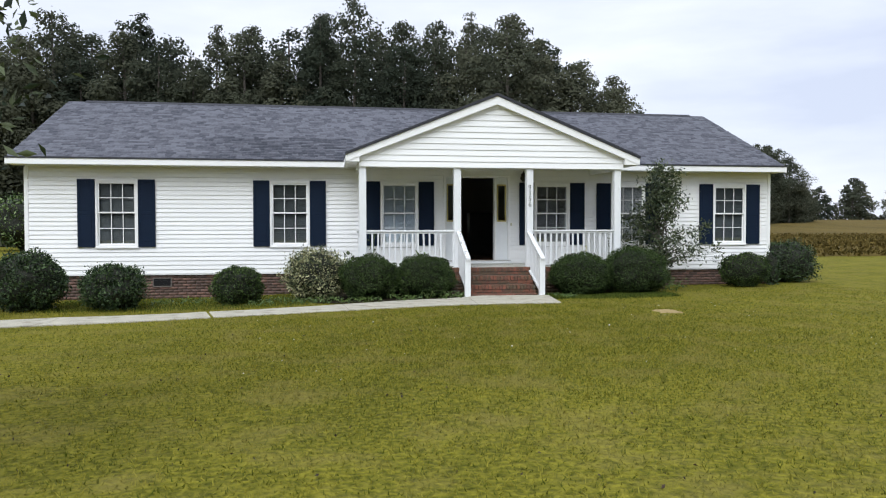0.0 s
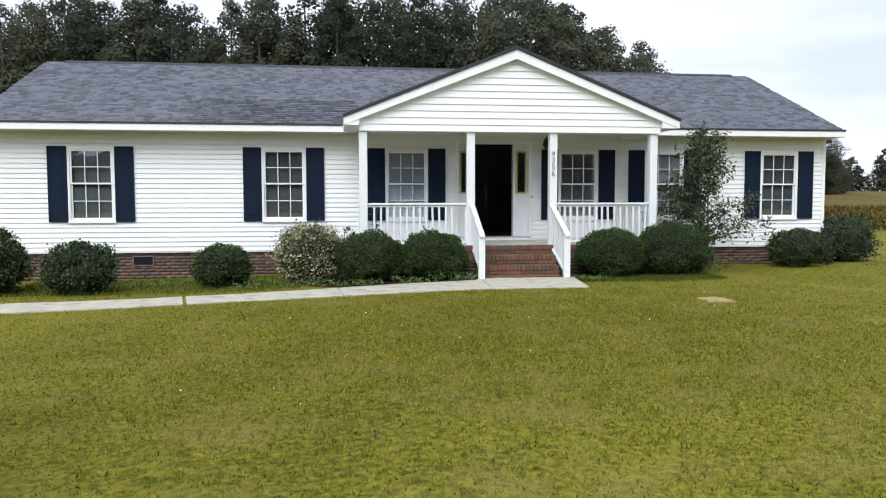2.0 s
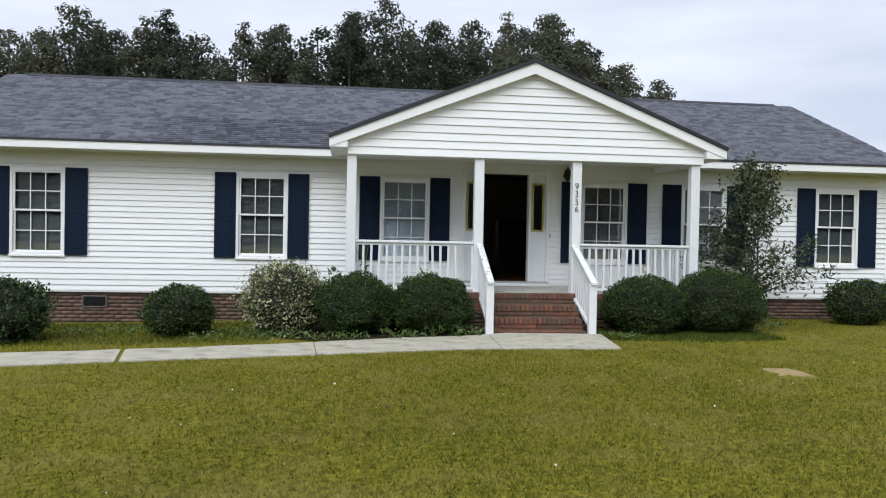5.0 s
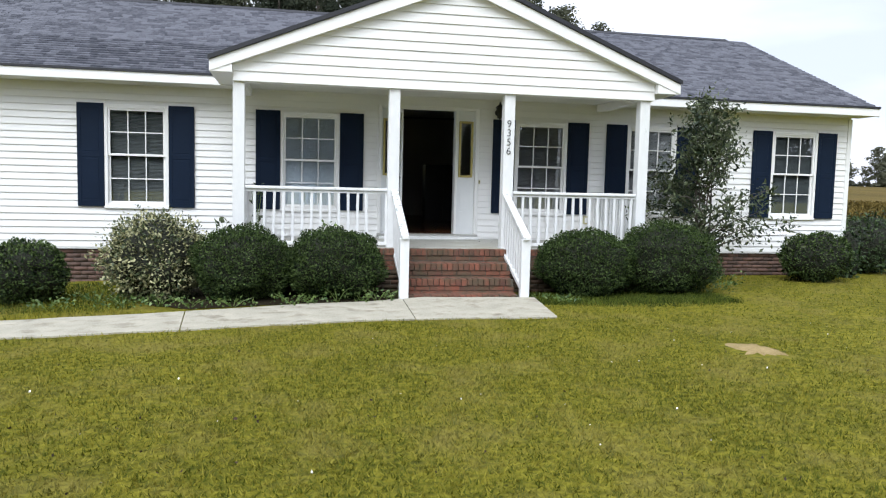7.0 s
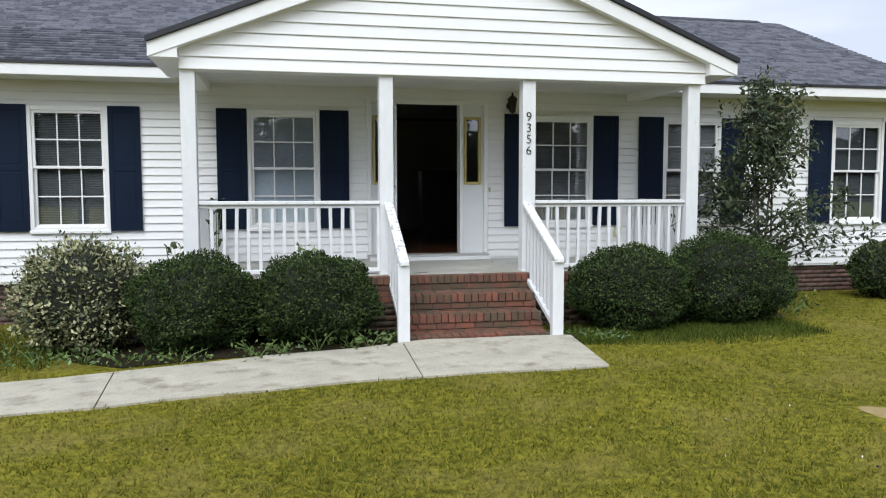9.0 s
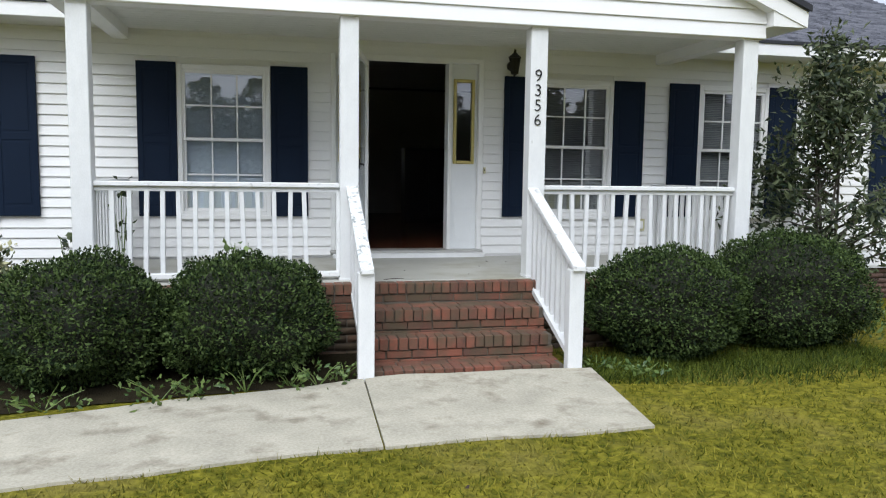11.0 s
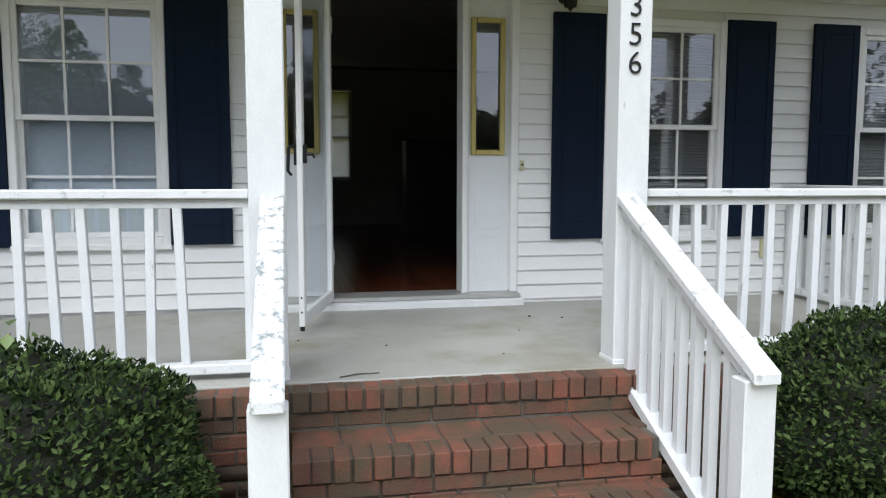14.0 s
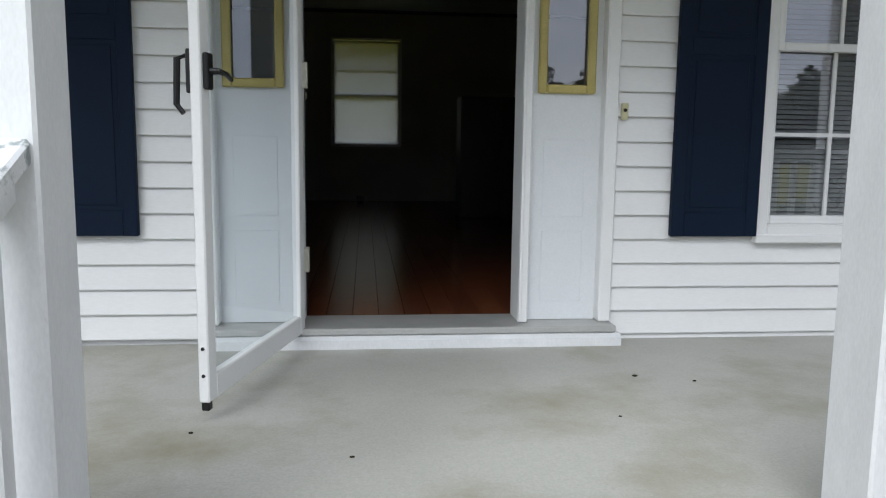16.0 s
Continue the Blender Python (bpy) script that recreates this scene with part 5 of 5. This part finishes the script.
part("lantern", tube(bmesh.new(), [(-37.5, 32, 2.0), (-37.5, 32, 2.1), (-37.5, 32, 2.45), (-37.5, 32, 2.5), (-37.5, 32, 2.7)], (0.1, 0.16, 0.24, 0.3, 0.04), 8), BLACK, lamp_post)
far_bed = ((-41, 33, 1.6, 1.2, 1.3), (-38.8, 34, 2.4, 1.8, 3.2), (-35.5, 33.5, 2.0, 1.4, 1.2), (-33.0, 33.5, 1.5, 1.2, 1.0), (-30.5, 34, 1.4, 1.2, 1.1), (-44, 35, 2.6, 2.0, 2.4), (-31.5, 38, 3.4, 3.0, 5.5), (-25.5, 45, 3.4, 3.0, 4.6))
for i, (bx, by, rx, ry, h) in enumerate(far_bed):
    bush(bx, by, rx, ry, h, 3500, 0.22, MYRTLE if i in (1, 3, 6) else WEED, "loose green garden shrub in the far bed", 60 + i, "shrubs of the far bed", 0.16, 0.15)
shed = thing("neighbour_shed", "pale neighbouring outbuilding with a low roof", "shed", at=(-50, 32, -0.15))
part("wall", boxed(-53, -47.2, 30, 34, -0.3, 2.2), SIDING, shed)
part("roof", sheet(bmesh.new(), [(-53.3, 29.6, 2.2), (-46.9, 29.6, 2.2), (-46.9, 32, 3.2), (-53.3, 32, 3.2)], (0, 0, 0.1)), SHINGLE_FLAT, shed)
part("door", boxed(-49.4, -48.4, 29.96, 30.0, -0.2, 1.85), DARKDOOR, shed)


# ---- woods ----
def wood_tree(seed, height, wide, leaves, size, foot=0.16):
    """A tall forest tree: trunk, limbs, and a ragged crown built of many leaf clumps."""
    rng = random.Random(seed)
    nr = np.random.default_rng(seed)
    t = thing("forest_tree", "tall dark green tree at the edge of the woods", "tree", "trees of the wood")
    bm = bmesh.new()
    trunk = [(0.25 * math.sin(0.35 * i + seed), 0.25 * math.cos(0.3 * i + seed), height * i / 8 - 0.3) for i in range(9)]
    tube(bm, trunk, [0.30 * (1 - 0.9 * i / 8) + 0.03 for i in range(9)], 7)
    centres, sizes = [], []
    count = 58
    for i in range(count):
        u = foot + (0.985 - foot) * ((i + rng.random()) / count) ** 0.8
        k = min(7, int(u * 8))
        q = Vector(trunk[k]).lerp(Vector(trunk[k + 1]), u * 8 - k)
        a = i * 2.4 + rng.uniform(-0.5, 0.5)
        girth = wide * min(1.0, 0.55 + 1.2 * (u - foot)) * (1.0 - max(0.0, (u - 0.45) / 0.55) ** 2.1) + 0.3
        e = q + Vector((girth * math.cos(a), girth * math.sin(a), 0.0)) * rng.uniform(0.35, 0.95)
        e.z += rng.uniform(-0.2, 0.6)
        if i % 2:
            tube(bm, [q, q.lerp(e, 0.6) + Vector((0, 0, 0.2)), e], [0.09 * (1.1 - u), 0.05 * (1.1 - u), 0.015], 5)
        centres.append(tuple(e))
        sizes.append((0.55 + 0.22 * girth) * rng.uniform(0.75, 1.2))
    part("trunk", bm, BARK, t)
    c, r = np.array(centres), np.array(sizes)
    w = r ** 2
    idx = nr.choice(count, leaves, p=w / w.sum())
    d = nr.normal(size=(leaves, 3))
    d /= np.linalg.norm(d, axis=1, keepdims=True)
    d[:, 2] = np.abs(d[:, 2]) * np.where(nr.random(leaves) < 0.72, 1, -1)
    ragged = 0.6 + 0.4 * nr.random((leaves, 1)) + 0.5 * nr.random((leaves, 1)) ** 7
    p = c[idx] + d * r[idx][:, None] * ragged * np.array([1, 1, 0.95])
    out = d + 0.5 * p * np.array([1, 1, 0]) / wide + np.array([0, 0, 0.35])
    v, f = leaf_arrays(p, out, size, nr, 0.8, 0.45, True)
    mesh_part("crown", v, f, FOREST, t)
    return t


kinds = [wood_tree(201, 24, 4.4, 8200, 0.32), wood_tree(202, 24, 3.6, 8200, 0.30), wood_tree(203, 24, 4.9, 8200, 0.32), wood_tree(204, 24, 3.9, 8200, 0.31), wood_tree(205, 24, 5.2, 8200, 0.33)]
plain = [wood_tree(211, 24, 4.2, 3000, 0.7, 0.04), wood_tree(212, 24, 4.8, 3000, 0.7, 0.04)]
# the skyline of the wood: place along the edge, height of the tallest crowns
EDGE = (-112, -72, -66, -62, -57, -52, -48, -45, -40, -35, -32, -28, -24, -20, -15, -10, -6, -3, 0, 2, 5, 9, 13, 18, 21, 24, 28, 31, 34, 38)
TOPS = (22.5, 23.6, 22, 24.4, 22.5, 23.4, 22, 24.1, 22, 21.3, 24.1, 21.7, 24.2, 21.8, 22.9, 23, 23.6, 26, 26.2, 23.2, 24.2, 24.8, 25.4, 26, 24.6, 22, 20.2, 18.2, 15.6, 12.5)
rng = random.Random(77)
spots = []
for row in range(3):
    x = -112.0 + 1.5 * row
    while x < (37 if row == 0 else 32):
        y = 64 + 5.5 * row + rng.uniform(-1.5, 1.5) - 0.10 * max(0, -x - 25)
        px = x
        if abs(px - 2.6) < 2.6 and row < 2:    # a thin place in the wood where the sky shows
            px = 2.6 + math.copysign(2.6, px - 2.6)
        top = float(np.interp(px, EDGE, TOPS)) * (1 + 0.0118 * (y - 67))
        spots.append((px, y, top / 23.2 * (rng.uniform(0.97, 1.01) if row == 1 else rng.uniform(0.86, 0.99))))
        x += rng.uniform(3.4, 4.8) if row < 2 else 7.0
for i in range(10):                        # the wood's edge falls back and away
    u = i / 9
    spots.append((38 + 20 * u + rng.uniform(-1, 1), 78 + 18 * u + rng.uniform(-2, 2), 0.50 - 0.10 * u))
for i in range(16):                        # a clump and low trees along the field
    cx = 63 + 2.3 * i
    spots.append((cx + rng.uniform(-0.8, 0.8), 98 + 2.0 * i + rng.uniform(-2, 2), 0.46 + 0.25 * smooth(70, 74, cx) - 0.26 * smooth(84, 90, cx)))
for i in range(26):
    spots.append((96 + 7.5 * i, 172 + rng.uniform(-6, 6) + 0.3 * i, 0.63 + rng.uniform(-0.08, 0.10)))
for i in range(30):                        # woods across the road, behind the viewer
    spots.append((-110 + 7.5 * i + rng.uniform(-2, 2), -105 + rng.uniform(-5, 5), 0.60 + 0.30 * (0.5 + 0.5 * math.sin(i * 1.3)) ** 2))
for i, (x, y, h) in enumerate(spots):
    src = kinds[rng.randrange(5)] if y > 0 and x < 96 else plain[i % 2]
    low = min(1.0, 0.45 + 0.6 * h)
    src.scale = ((1.05 + 0.15 * math.sin(i)) * low, (1.05 + 0.15 * math.cos(1.7 * i)) * low, h)
    copy_thing(src, pose(x, y, -0.2, 0, 0, rng.uniform(0, 360)))
for i, src in enumerate(kinds + plain):
    src.scale = (1, 1, 0.85)
    src.location = (-62 + 12 * i, 84, -0.2)


def undergrowth():
    """The dense lower edge of the woods."""
    nr = np.random.default_rng(9)
    n = 52000
    u = nr.random(n)
    x = -115 + 175 * u
    y0 = np.where(x < 22, 60 - 0.10 * np.maximum(0, -x - 25), 60 + (x - 22) * 0.9)
    hmax = 8.5 + 2.5 * np.sin(0.21 * x) + 1.5 * np.sin(0.57 * x + 1)
    z = hmax * nr.random(n) ** 1.2
    p = np.stack([x, y0 + 2.5 * nr.random(n) + 0.25 * z + 1.2 * np.sin(0.8 * x), z], 1)
    v, f = leaf_arrays(p, np.tile(np.array([[0, -0.35, 1.0]]), (n, 1)) + 0.3 * nr.normal(size=(n, 3)), 0.62, nr, 0.8, 0.45, True)
    mesh_part("undergrowth", v, f, FOREST, None, "dense dark undergrowth at the foot of the woods", "stuff", "undergrowth")
    n = 26000
    x = 58 + 270 * nr.random(n)
    y0 = np.where(x < 100, 92 + (x - 58) * 0.9, 186 - 0.18 * (x - 100))
    z = (6.0 + 2 * np.sin(0.15 * x)) * nr.random(n)
    p = np.stack([x, y0 + 3 * nr.random(n), z + 1.0], 1)
    v, f = leaf_arrays(p, np.tile(np.array([[0, -0.35, 1.0]]), (n, 1)) + 0.3 * nr.normal(size=(n, 3)), 0.9, nr, 0.8, 0.45, True)
    mesh_part("far_undergrowth", v, f, FOREST, None, "dark hedge of far woods beyond the field", "stuff", "undergrowth")
    # an added sheet, dark as the woods' inner shade, so that the sky does not show between the trunks
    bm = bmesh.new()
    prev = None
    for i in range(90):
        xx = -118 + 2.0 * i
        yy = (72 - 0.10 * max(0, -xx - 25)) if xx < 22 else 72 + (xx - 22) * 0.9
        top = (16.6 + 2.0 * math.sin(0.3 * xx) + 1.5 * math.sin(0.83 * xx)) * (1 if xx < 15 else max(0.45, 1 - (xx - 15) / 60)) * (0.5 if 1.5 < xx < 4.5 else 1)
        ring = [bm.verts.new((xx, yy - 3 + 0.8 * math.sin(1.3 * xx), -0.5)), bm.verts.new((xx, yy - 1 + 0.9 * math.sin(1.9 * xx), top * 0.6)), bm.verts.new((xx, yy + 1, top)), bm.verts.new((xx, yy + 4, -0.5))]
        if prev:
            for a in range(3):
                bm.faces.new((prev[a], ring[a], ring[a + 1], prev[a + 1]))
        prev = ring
    # a second added strip behind the viewer, met only in the panes' reflections
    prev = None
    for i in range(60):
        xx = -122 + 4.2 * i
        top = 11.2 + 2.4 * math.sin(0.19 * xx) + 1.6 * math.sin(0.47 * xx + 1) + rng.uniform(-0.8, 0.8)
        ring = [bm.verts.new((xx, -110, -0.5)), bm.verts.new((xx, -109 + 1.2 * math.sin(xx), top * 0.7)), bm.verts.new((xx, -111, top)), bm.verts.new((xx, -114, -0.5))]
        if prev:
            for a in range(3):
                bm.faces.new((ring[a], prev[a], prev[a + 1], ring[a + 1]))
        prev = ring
    tagged(part("wood_shade_mass", bm, WOODCORE, shade=True), "dark sheet added as the shade deep inside the woods", "woods", "", "stuff")


undergrowth()


# ---- the brown field beyond the lawn ----
def build_field():
    nr = np.random.default_rng(14)
    bm = bmesh.new()
    xs, ys = np.linspace(9, 330, 70), np.concatenate([np.linspace(17, 40, 24), np.linspace(45, 188, 26)])
    rows = []
    for y in ys:
        row = []
        for x in xs:
            left = 12 + (y - 17) * 0.35
            xx = left + (x - 9) * 1.0
            edge = smooth(17, 19.5, y) * smooth(left - 0.1, left + 2.5, xx + 0.5)
            z = -0.1 + 0.55 * edge + 3.6 * smooth(20, 190, y) * min(1, (y - 17) / 90) + 0.10 * noise.noise((xx * 0.9, y * 0.9, 0)) * edge
            row.append(bm.verts.new((xx, y, z)))
        rows.append(row)
    for a, b in zip(rows, rows[1:]):
        for i in range(len(xs) - 1):
            bm.faces.new((a[i], a[i + 1], b[i + 1], b[i]))
    tagged(part("field", bm, FIELD, shade=True), "brown ripening crop field beyond the lawn", "field", "", "structure")
    n = 26000
    y = 17 + 40 * nr.random(n) ** 1.6
    x = 12 + (y - 17) * 0.35 + 60 * nr.random(n) ** 1.5
    z = -0.05 + 0.55 * np.minimum(1, (y - 16.5) / 2) + 3.6 * np.clip((y - 20) / 170, 0, 1) ** 1.8 + 0.25 * nr.random(n)
    v, f = leaf_arrays(np.stack([x, y, z], 1), np.tile(np.array([[0, -0.3, 1.0]]), (n, 1)), 0.30, nr, 0.4, 0.7)
    mesh_part("crop", v, f, FIELD, None, "dry brown crop plants and weeds at the field edge", "stuff", "crop")


build_field()


def scatter_leaves():
    nr = np.random.default_rng(51)
    n = 420
    x, y = nr.uniform(-10, 6, n), nr.uniform(-17.5, -4.8, n)
    x[:220] = nr.uniform(-9.5, -1.5, 220)
    y[:220] = nr.uniform(-16, -7, 220)
    z = np.array([ground_z(a, c) for a, c in zip(x, y)]) + 0.028
    v, f = leaf_arrays(np.stack([x, y, z], 1), np.tile(np.array([[0.3, 0.3, 0.15]]), (n, 1)), 0.026, nr, 0.7, 1.0)
    mesh_part("fallen_leaves", v, f, LITTER, None, "dark dry leaves scattered over the lawn", "stuff", "fallen leaves")
    n = 80
    x, y = nr.uniform(-5, 5, n), nr.uniform(-11, -4.6, n)
    z = np.array([ground_z(a, c) for a, c in zip(x, y)]) + 0.05
    v, f = leaf_arrays(np.stack([x, y, z], 1), np.tile(np.array([[0.1, -0.3, 1.0]]), (n, 1)), 0.016, nr, 0.8, 0.5)
    mesh_part("clover_flowers", v, f, TRIM, None, "tiny white clover heads in the lawn", "stuff", "flowers")


LITTER = mat("dry_leaf_litter", (0.018, 0.012, 0.008), (0.06, 0.035, 0.018), 0.8, 5, 40, 0, island=0.6)
scatter_leaves()
